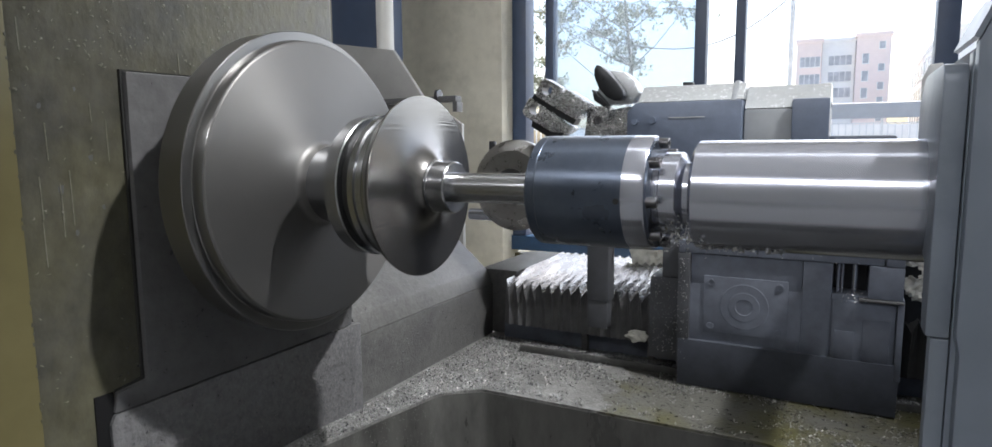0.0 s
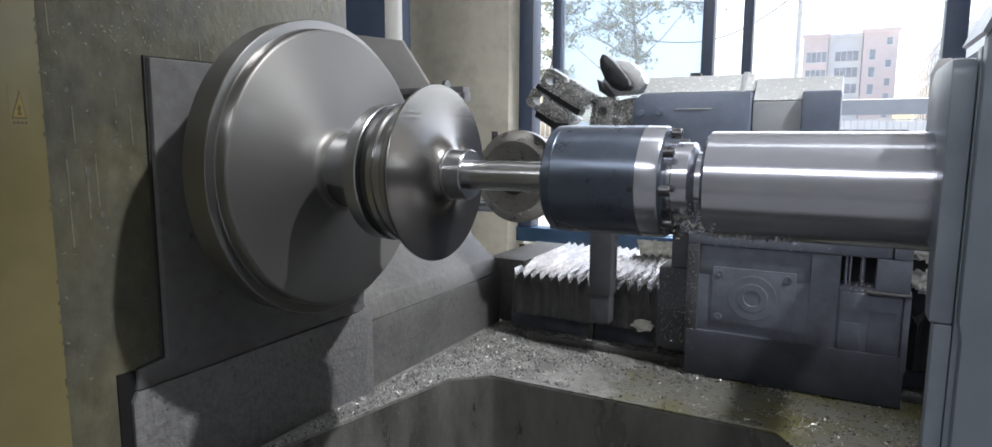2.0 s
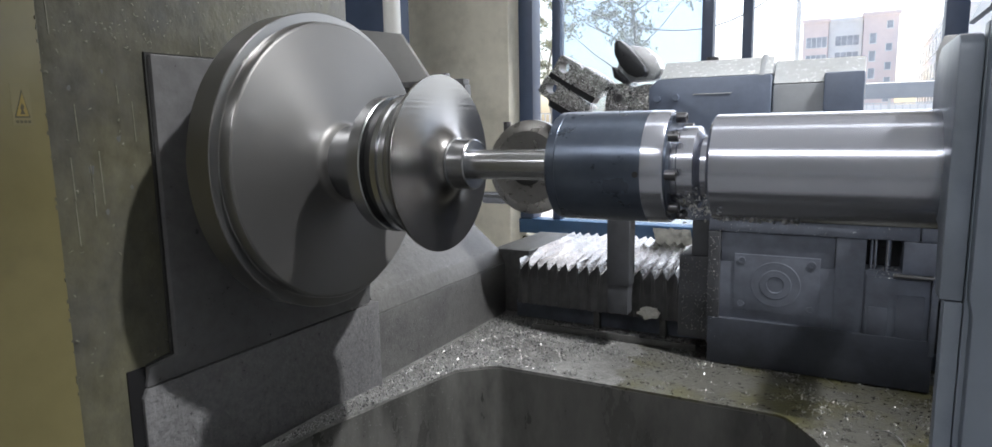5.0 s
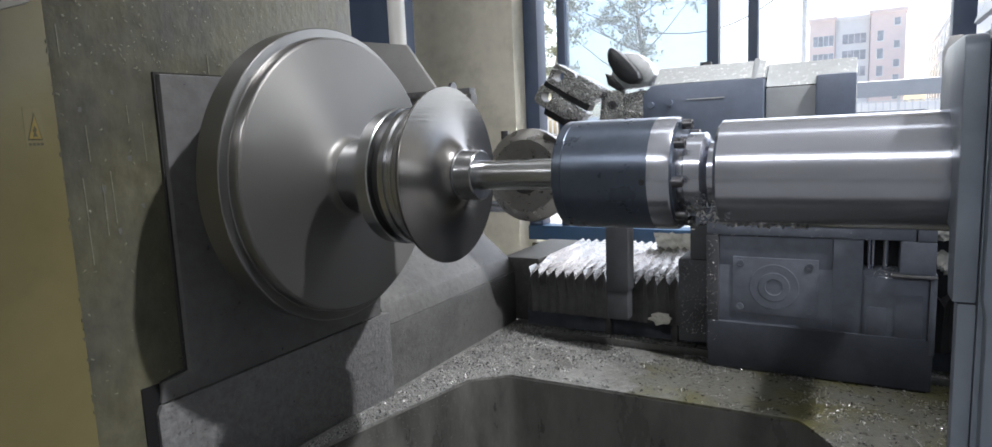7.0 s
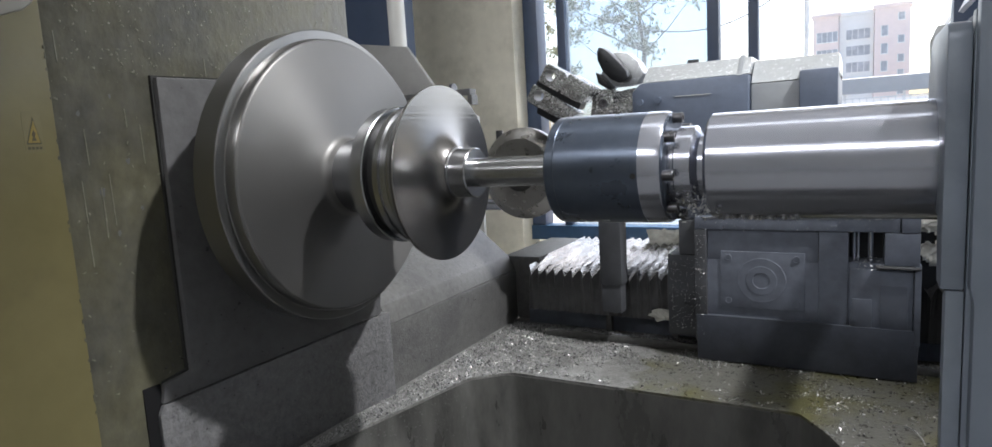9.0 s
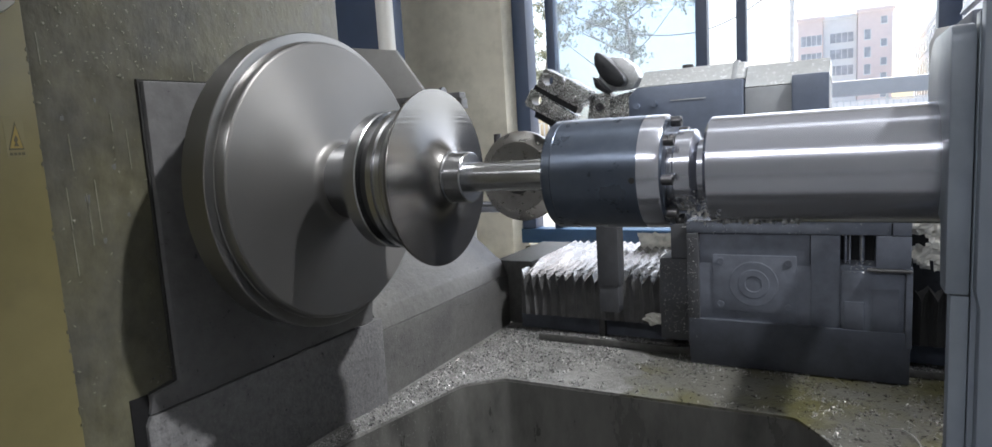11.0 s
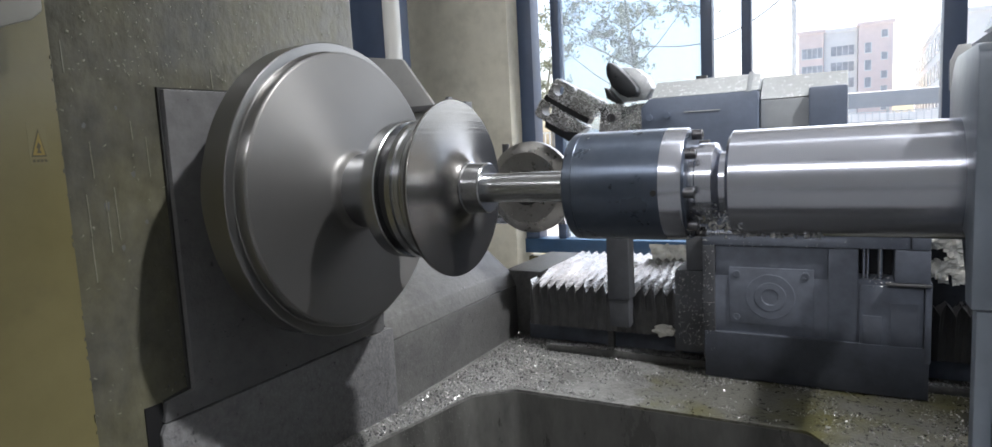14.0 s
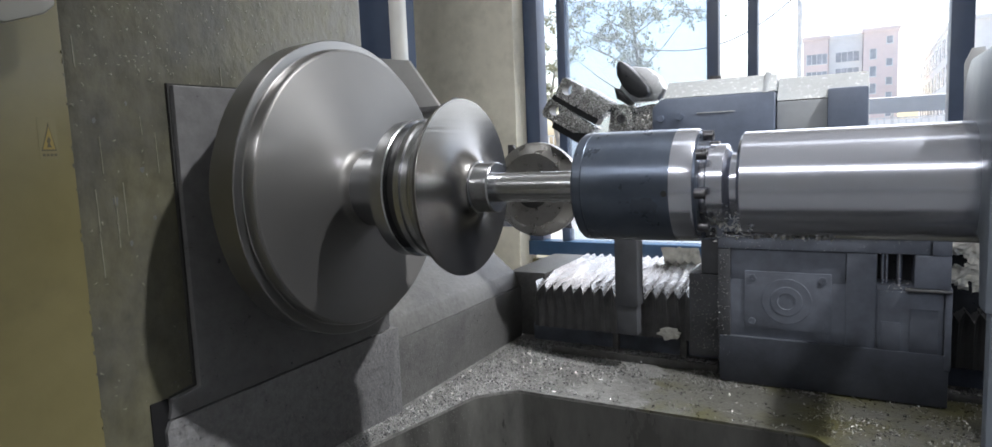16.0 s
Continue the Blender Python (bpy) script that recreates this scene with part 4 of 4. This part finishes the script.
def torn_foil():
    """A crumpled torn sheet hanging at the carriage's end."""
    bm, nx, nz = bmesh.new(), 14, 26
    grid = []
    for i in range(nx + 1):
        for j in range(nz + 1):
            u, v = i / nx, j / nz
            x = 0.160 + 0.085 * u + 0.018 * (1 - v) * u
            d = 0.012 * noise.noise((u * 4, v * 7, 3)) + 0.006 * noise.noise((u * 11, v * 17, 8))
            grid.append(bm.verts.new((x, 0.925 + d * 1.6, 0.862 + 0.165 * v + d * 0.4)))
    for i in range(nx):
        for j in range(nz):
            u, v = (i + 0.5) / nx, (j + 0.5) / nz
            low = 0.18 + 0.10 * math.sin(u * 9) + 0.1 * noise.noise((u * 8, 0, 1)) - (0.16 if u > 0.7 else 0)
            hole = ((u - 0.38) / 0.30) ** 2 + ((v - 0.53) / 0.10) ** 2 + 0.6 * noise.noise((u * 6, v * 9, 5)) < 0.8
            if v < low or hole:
                continue
            k = i * (nz + 1) + j
            bm.faces.new((grid[k], grid[k + nz + 1], grid[k + nz + 2], grid[k + 1]))
    bmesh.ops.delete(bm, geom=[v for v in bm.verts if not v.link_faces], context="VERTS")
    bmesh.ops.solidify(bm, geom=bm.faces[:], thickness=0.0008)
    return part("torn_foil", bm, M_FOIL_PALE, CARRIAGE, "torn pale foil hanging from the carriage end", False)


torn_foil()


def foil_flap():
    """A pale torn end of the way cover, folded up beside the carriage."""
    bm, nx, nz = bmesh.new(), 12, 6
    grid = []
    for i in range(nx + 1):
        for j in range(nz + 1):
            u, v = i / nx, j / nz
            low = 0.012 * noise.noise((u * 7, 0, 2))
            top = 0.010 * noise.noise((u * 9, 4, 2))
            grid.append(bm.verts.new((-0.625 + 0.135 * u - 0.015 * v, 1.34 + 0.012 * noise.noise((u * 5, v * 4, 6)), 0.832 + low + (0.062 + top - low) * v)))
    for i in range(nx):
        for j in range(nz):
            k = i * (nz + 1) + j
            bm.faces.new((grid[k], grid[k + nz + 1], grid[k + nz + 2], grid[k + 1]))
    bmesh.ops.solidify(bm, geom=bm.faces[:], thickness=0.001)
    return part("foil_flap", bm, M_FOIL_PALE, CARRIAGE, "pale torn foil end folded upwards", False)


foil_flap()


def neck_swarf():
    rnd = random.Random(17)
    out = []
    for _ in range(70):
        out.append((rnd.gauss(-0.185, 0.016), -0.045 + rnd.gauss(0, 0.012), 1.146 + rnd.gauss(0, 0.010), (0, -0.6, 0.8)))
    for _ in range(60):
        x = rnd.uniform(-0.16, -0.05)
        a = radians(250 + rnd.gauss(0, 3))
        out.append((x, 0.0765 * math.cos(a), AXIS_Z + 0.0765 * math.sin(a), (0, math.cos(a), math.sin(a))))
    return out


scatter("centre_swarf", neck_swarf(), 0.0030, M_CHIP, "small bright chips clinging under the centre", "metal chips")


def curled_chip(points, r):
    """A long thin turning lying on the tray."""
    bm = bmesh.new()
    rings = []
    for k, p in enumerate(points):
        d = (Vector(points[min(k + 1, len(points) - 1)]) - Vector(points[max(k - 1, 0)])).normalized()
        e = d.orthogonal().normalized()
        f = d.cross(e)
        rings.append([bm.verts.new(Vector(p) + (e * math.cos(a) + f * math.sin(a)) * r) for a in (0, 1.57, 3.14, 4.71)])
    for p, q in zip(rings, rings[1:]):
        for i in range(4):
            bm.faces.new((p[i], p[(i + 1) % 4], q[(i + 1) % 4], q[i]))
    return solid("curled_turning", bm, M_CHIP, "long curled bright steel turning on the tray", "metal turning", "long turnings on the tray")


curled_chip([(0.085 + 0.055 * math.sin(a / 8), 0.46 + 0.075 * math.cos(a / 8), 0.608 + 0.006 * math.sin(a / 3)) for a in range(0, 16)], 0.0016)
curled_chip([(-0.075 + 0.0065 * a, 0.842 - 0.0004 * a * a, 0.608 + 0.004 * math.sin(a / 3)) for a in range(0, 13)], 0.0014)
bellows(0.19, 0.75, 17, "dark bellows beside the carriage", lambda k, n: 1 - k / n, (M_FOIL_DARK, M_RUBBER))


# ---- outside ----
solid("ground", box(-400, 400, 4.3, 900, -0.4, -0.15), M_GROUND_OUT, "pale sunlit yard", "ground", kind="structure")


def facade(name, x0, x1, y, z1, depth, mat, rows, label):
    h = thing(name, ((x0 + x1) / 2, y, -0.2), label, "building")
    part("wall", box(x0, x1, y, y + depth, -0.2, z1), mat, h, smooth=False)
    part("parapet", box(x0 - 0.3, x1 + 0.3, y - 0.3, y + depth, z1, z1 + 0.7), mat, h, smooth=False)
    for wx0, wx1, wz0, wz1, panes in rows:
        win = part("window", box(wx0, wx1, y - 0.04, y + 0.1, wz0, wz1), M_PANE, h, smooth=False)
        for k in range(panes + 1):
            x = wx0 + (wx1 - wx0) * k / panes
            part("frame", box(x - 0.05, x + 0.05, y - 0.1, y, wz0, wz1), M_WHITE, win, smooth=False)
        part("sill", box(wx0 - 0.1, wx1 + 0.1, y - 0.2, y, wz0 - 0.15, wz0), M_WHITE, win, smooth=False)
    return h


def band(x0, x1, zs, panes, h=1.7):
    return [(x0, x1, z, z + h, panes) for z in zs]


facade("pink_block", -8.5, -3.85, 150, 21.9, 14, M_PINK, band(-7.85, -4.05, (9.9, 13.4, 16.95), 4, 2.0), "pale pink block with bands of windows")
facade("white_block", -3.8, 2.25, 151, 21.8, 14, M_WHITE, band(-2.56, 1.67, (7.1, 10.6, 13.85, 17.1), 4, 1.9), "white block with bands of windows")
facade("pink_tower", 2.35, 8.3, 149, 22.2, 14, M_PINK, band(3.5, 4.6, (6.8, 10.2, 13.55, 16.95), 1, 1.9) + band(6.3, 7.35, (5.6, 8.9, 11.8, 15.4, 19.7), 1, 1.35), "pink stair tower with small windows")


def long_block():
    """A block along the street, seen along its wall."""
    h = thing("long_block", (13, 110, -0.2), "pale long block with tall windows, hazy in the sun", "building")
    part("wall", prism(((12.5, 110), (14.4, 180), (40, 180), (40, 110)), "z", -0.2, 16.9), M_WHITE, h, smooth=False)
    part("parapet", prism(((12.3, 109.7), (14.2, 180), (40, 180), (40, 109.7)), "z", 16.9, 17.5), M_WHITE, h, smooth=False)
    for k in range(9):
        y = 113 + 7.2 * k
        x = 12.5 + 1.9 * (y - 110) / 70
        for z in (4.6, 9.0, 13.2):
            w = part("window", box(x - 0.06, x + 0.3, y, y + 3.2, z, z + 2.7), M_PANE, h, smooth=False)
            part("sill", box(x - 0.2, x + 0.1, y - 0.1, y + 3.3, z - 0.2, z), M_WHITE, w, smooth=False)
    return h


long_block()


# Added pale wall that covers the orange horizon glow between the blocks.
solid("horizon_screen", box(-40, 60, 95, 95.3, -0.2, 3.6), M_WHITE, "pale wall added behind the yard railing to hide the horizon glow", "wall", kind="structure", smooth=False)


def canopy():
    c = thing("canopy_roof", (20, 80, -0.2), "long grey sheet roof of a walkway", "roof")
    part("roof", prism(((79, 5.25), (84, 5.6), (84, 5.8), (79, 5.45)), "x", -8, 40), M_ROOF, c, smooth=False)
    part("fascia", box(-8, 40, 78.8, 79, 3.85, 5.4), M_ROOF, c, smooth=False)
    for k in range(9):
        part("post", box(-7 + 5.5 * k, -6.8 + 5.5 * k, 80, 80.2, -0.2, 5.2), M_FENCE, c, smooth=False)
    return c


canopy()


def fence():
    f = thing("yard_fence", (4, 60, -0.2), "white railing fence along the yard", "fence")
    for z in (1.3, 2.8):
        part("rail", box(-30, 45, 60, 60.08, z, z + 0.1), M_FENCE, f, smooth=False)
    bm = box(-0.05, 0.05, 60.0, 60.06, -0.2, 2.9)
    me = mesh_of(bm, "picket", M_FENCE)
    for k in range(150):
        p = new("picket", me)
        p.location = (-30 + 0.5 * k - 4, -60, 0.2)
        p.parent = f
    return f


fence()


def tree(x, y, h, clumps, seed, label):
    """A tapered, bent trunk, a limb to each clump (dx, dy, z, size, leaves) and sprays of small leaves round its twigs."""
    rnd = random.Random(seed)
    t = thing("yard_tree", (x, y, -0.2), label, "tree")
    spine = [Vector((x + 0.10 * math.sin(k * 1.3 + seed), y, -0.2 + h * k / 6)) for k in range(7)]
    bm = bmesh.new()
    for k in range(6):
        join(bm, rod(spine[k], spine[k + 1], 0.10 - 0.013 * k, 9, 0.087 - 0.013 * k))
    verts, faces = [], []

    def leaf(c, s):
        u = Vector((rnd.gauss(0, 1), rnd.gauss(0, 1), rnd.gauss(0, 1) - 0.5)).normalized()
        v = u.cross(Vector((rnd.gauss(0, 1), rnd.gauss(0, 1), rnd.gauss(0, 1)))).normalized()
        i = len(verts)
        verts.extend((c - u * s, c + v * s * 0.45, c + u * s, c - v * s * 0.45))
        faces.append((i, i + 1, i + 2, i + 3))
    for dx, dy, z, size, leaves in clumps:
        end = Vector((x + dx, y + dy, z))
        root = spine[max(1, min(5, int((z - 0.5) / h * 6)))]
        bend = Vector((rnd.uniform(-0.15, 0.15), 0, rnd.uniform(-0.22, 0.05)))
        way = [root.lerp(end, u) + bend * math.sin(math.pi * u) + Vector((rnd.uniform(-0.03, 0.03), 0, rnd.uniform(-0.03, 0.03))) for u in (0, 0.25, 0.5, 0.75)] + [end]
        for k in range(4):
            join(bm, rod(way[k], way[k + 1], 0.018 - 0.003 * k, 6, 0.015 - 0.003 * k))
        for _ in range(9):
            tip = end + Vector((rnd.gauss(0, 0.6) * size, rnd.gauss(0, 0.6) * size, rnd.gauss(-0.1, 0.45) * size))
            elbow = end.lerp(tip, 0.5) + Vector((0, 0, 0.08 * size))
            join(bm, rod(end, elbow, 0.008, 5, 0.006))
            join(bm, rod(elbow, tip, 0.006, 5, 0.003))
            for _ in range(leaves // 9):
                c = end.lerp(tip, rnd.uniform(0.35, 1.1)) + Vector((rnd.gauss(0, 1), rnd.gauss(0, 1), rnd.gauss(-0.4, 1))) * 0.11 * size
                leaf(c, rnd.uniform(0.025, 0.06))
    part("trunk", bm, M_BARK, t)
    me = bpy.data.meshes.new("crown")
    me.from_pydata(verts, [], faces)
    me.materials.append(M_LEAF)
    crown = new("crown", me)
    crown.parent = t
    crown.matrix_parent_inverse = Matrix.Translation(t.location).inverted()
    return t


tree(-4.42, 14, 4.9, ((-1.55, 0, 4.25, 0.55, 420), (-1.0, 0.2, 4.02, 0.5, 330), (-0.45, 0, 3.95, 0.5, 380), (-0.15, 0, 4.35, 0.6, 620), (0.0, -0.1, 3.65, 0.5, 560), (0.05, 0.1, 3.25, 0.38, 300), (0.35, 0, 4.45, 0.5, 300),
                      (1.3, 0, 4.25, 0.45, 300), (0.9, 0.2, 4.7, 0.5, 260), (-1.2, 0, 4.75, 0.6, 400), (-0.5, 0, 4.85, 0.6, 420), (-1.75, 0, 3.75, 0.4, 130), (0.3, 0, 3.0, 0.3, 60), (-2.2, 0.2, 4.55, 0.5, 260)), 3, "slender leafy tree outside the window")
tree(-6.9, 15, 3.6, ((0.0, 0, 3.55, 0.5, 420), (-0.3, 0, 3.0, 0.45, 340), (0.35, 0, 2.85, 0.45, 300), (0.1, 0, 2.45, 0.4, 240), (0.55, 0, 3.9, 0.4, 180), (-0.3, 0, 4.2, 0.4, 160)), 5, "small yellowish tree outside the window")


def pole_and_cable():
    p = thing("light_pole", (-1.0, 14, -0.2), "thin pale pole in the yard", "pole")
    part("shaft", rod((-0.95, 14, -0.2), (-0.95, 14, 9), 0.05, 12), M_FENCE, p)
    cu = bmesh.new()
    last = None
    for k in range(25):
        u = k / 24
        q = Vector((-5.5 + 6.5 * u, 13.5, 3.31 + 0.11 * (-5.5 + 6.5 * u + 2.95) ** 2 * (1 if u < 0.4 else 2.0)))
        if last:
            join(cu, rod(last, q, 0.012, 6))
        last = q
    w = thing("overhead_cable", (-2, 13.5, 3.5), "sagging overhead cable in the yard", "cable")
    part("wire", cu, M_CABLE, w)


pole_and_cable()


def motions():
    walk(ROTOR, [(k / 10, pose(-0.75, 0, AXIS_Z, -72 * k)) for k in range(161)])
    walk(CARRIAGE, [(t, pose(x, 0.9, 0.66)) for t, x, y in TRAVEL])
    walk(SLIDE, [(t, pose(x, 0.95 + y, 1.02)) for t, x, y in TRAVEL])
    for f, share in FOLDS:
        walk(f, [(t, pose(x * share, 0, 0)) for t, x, y in TRAVEL])


# travel of the carriage along the bed, and of the tool slide across it
TRAVEL = [(0, -0.017, 0.076), (0.5, -0.022, 0.044), (1, -0.019, 0.037), (1.5, -0.0146, 0.027), (2, -0.010, 0.013), (2.5, -0.004, -0.005), (3, 0.001, -0.008), (3.5, 0.0055, -0.007),
          (4, 0.0337, 0.002), (4.2, 0.042, 0.003), (5.2, 0.028, 0.003), (6.5, 0.0063, 0.002), (7, 0, 0), (7.5, -0.004, -0.010), (8, -0.0136, -0.005), (8.5, -0.0231, 0.013),
          (9, -0.0288, 0.028), (11.5, -0.0337, 0.086), (12, -0.0322, 0.097), (12.5, -0.0306, 0.122), (13, -0.021, 0.100), (13.5, -0.0231, 0.054), (14, -0.02, 0.042),
          (14.5, -0.0126, 0.025), (15, -0.0075, 0.013), (15.5, -0.002, -0.001), (16, 0.0038, -0.009)]
motions()
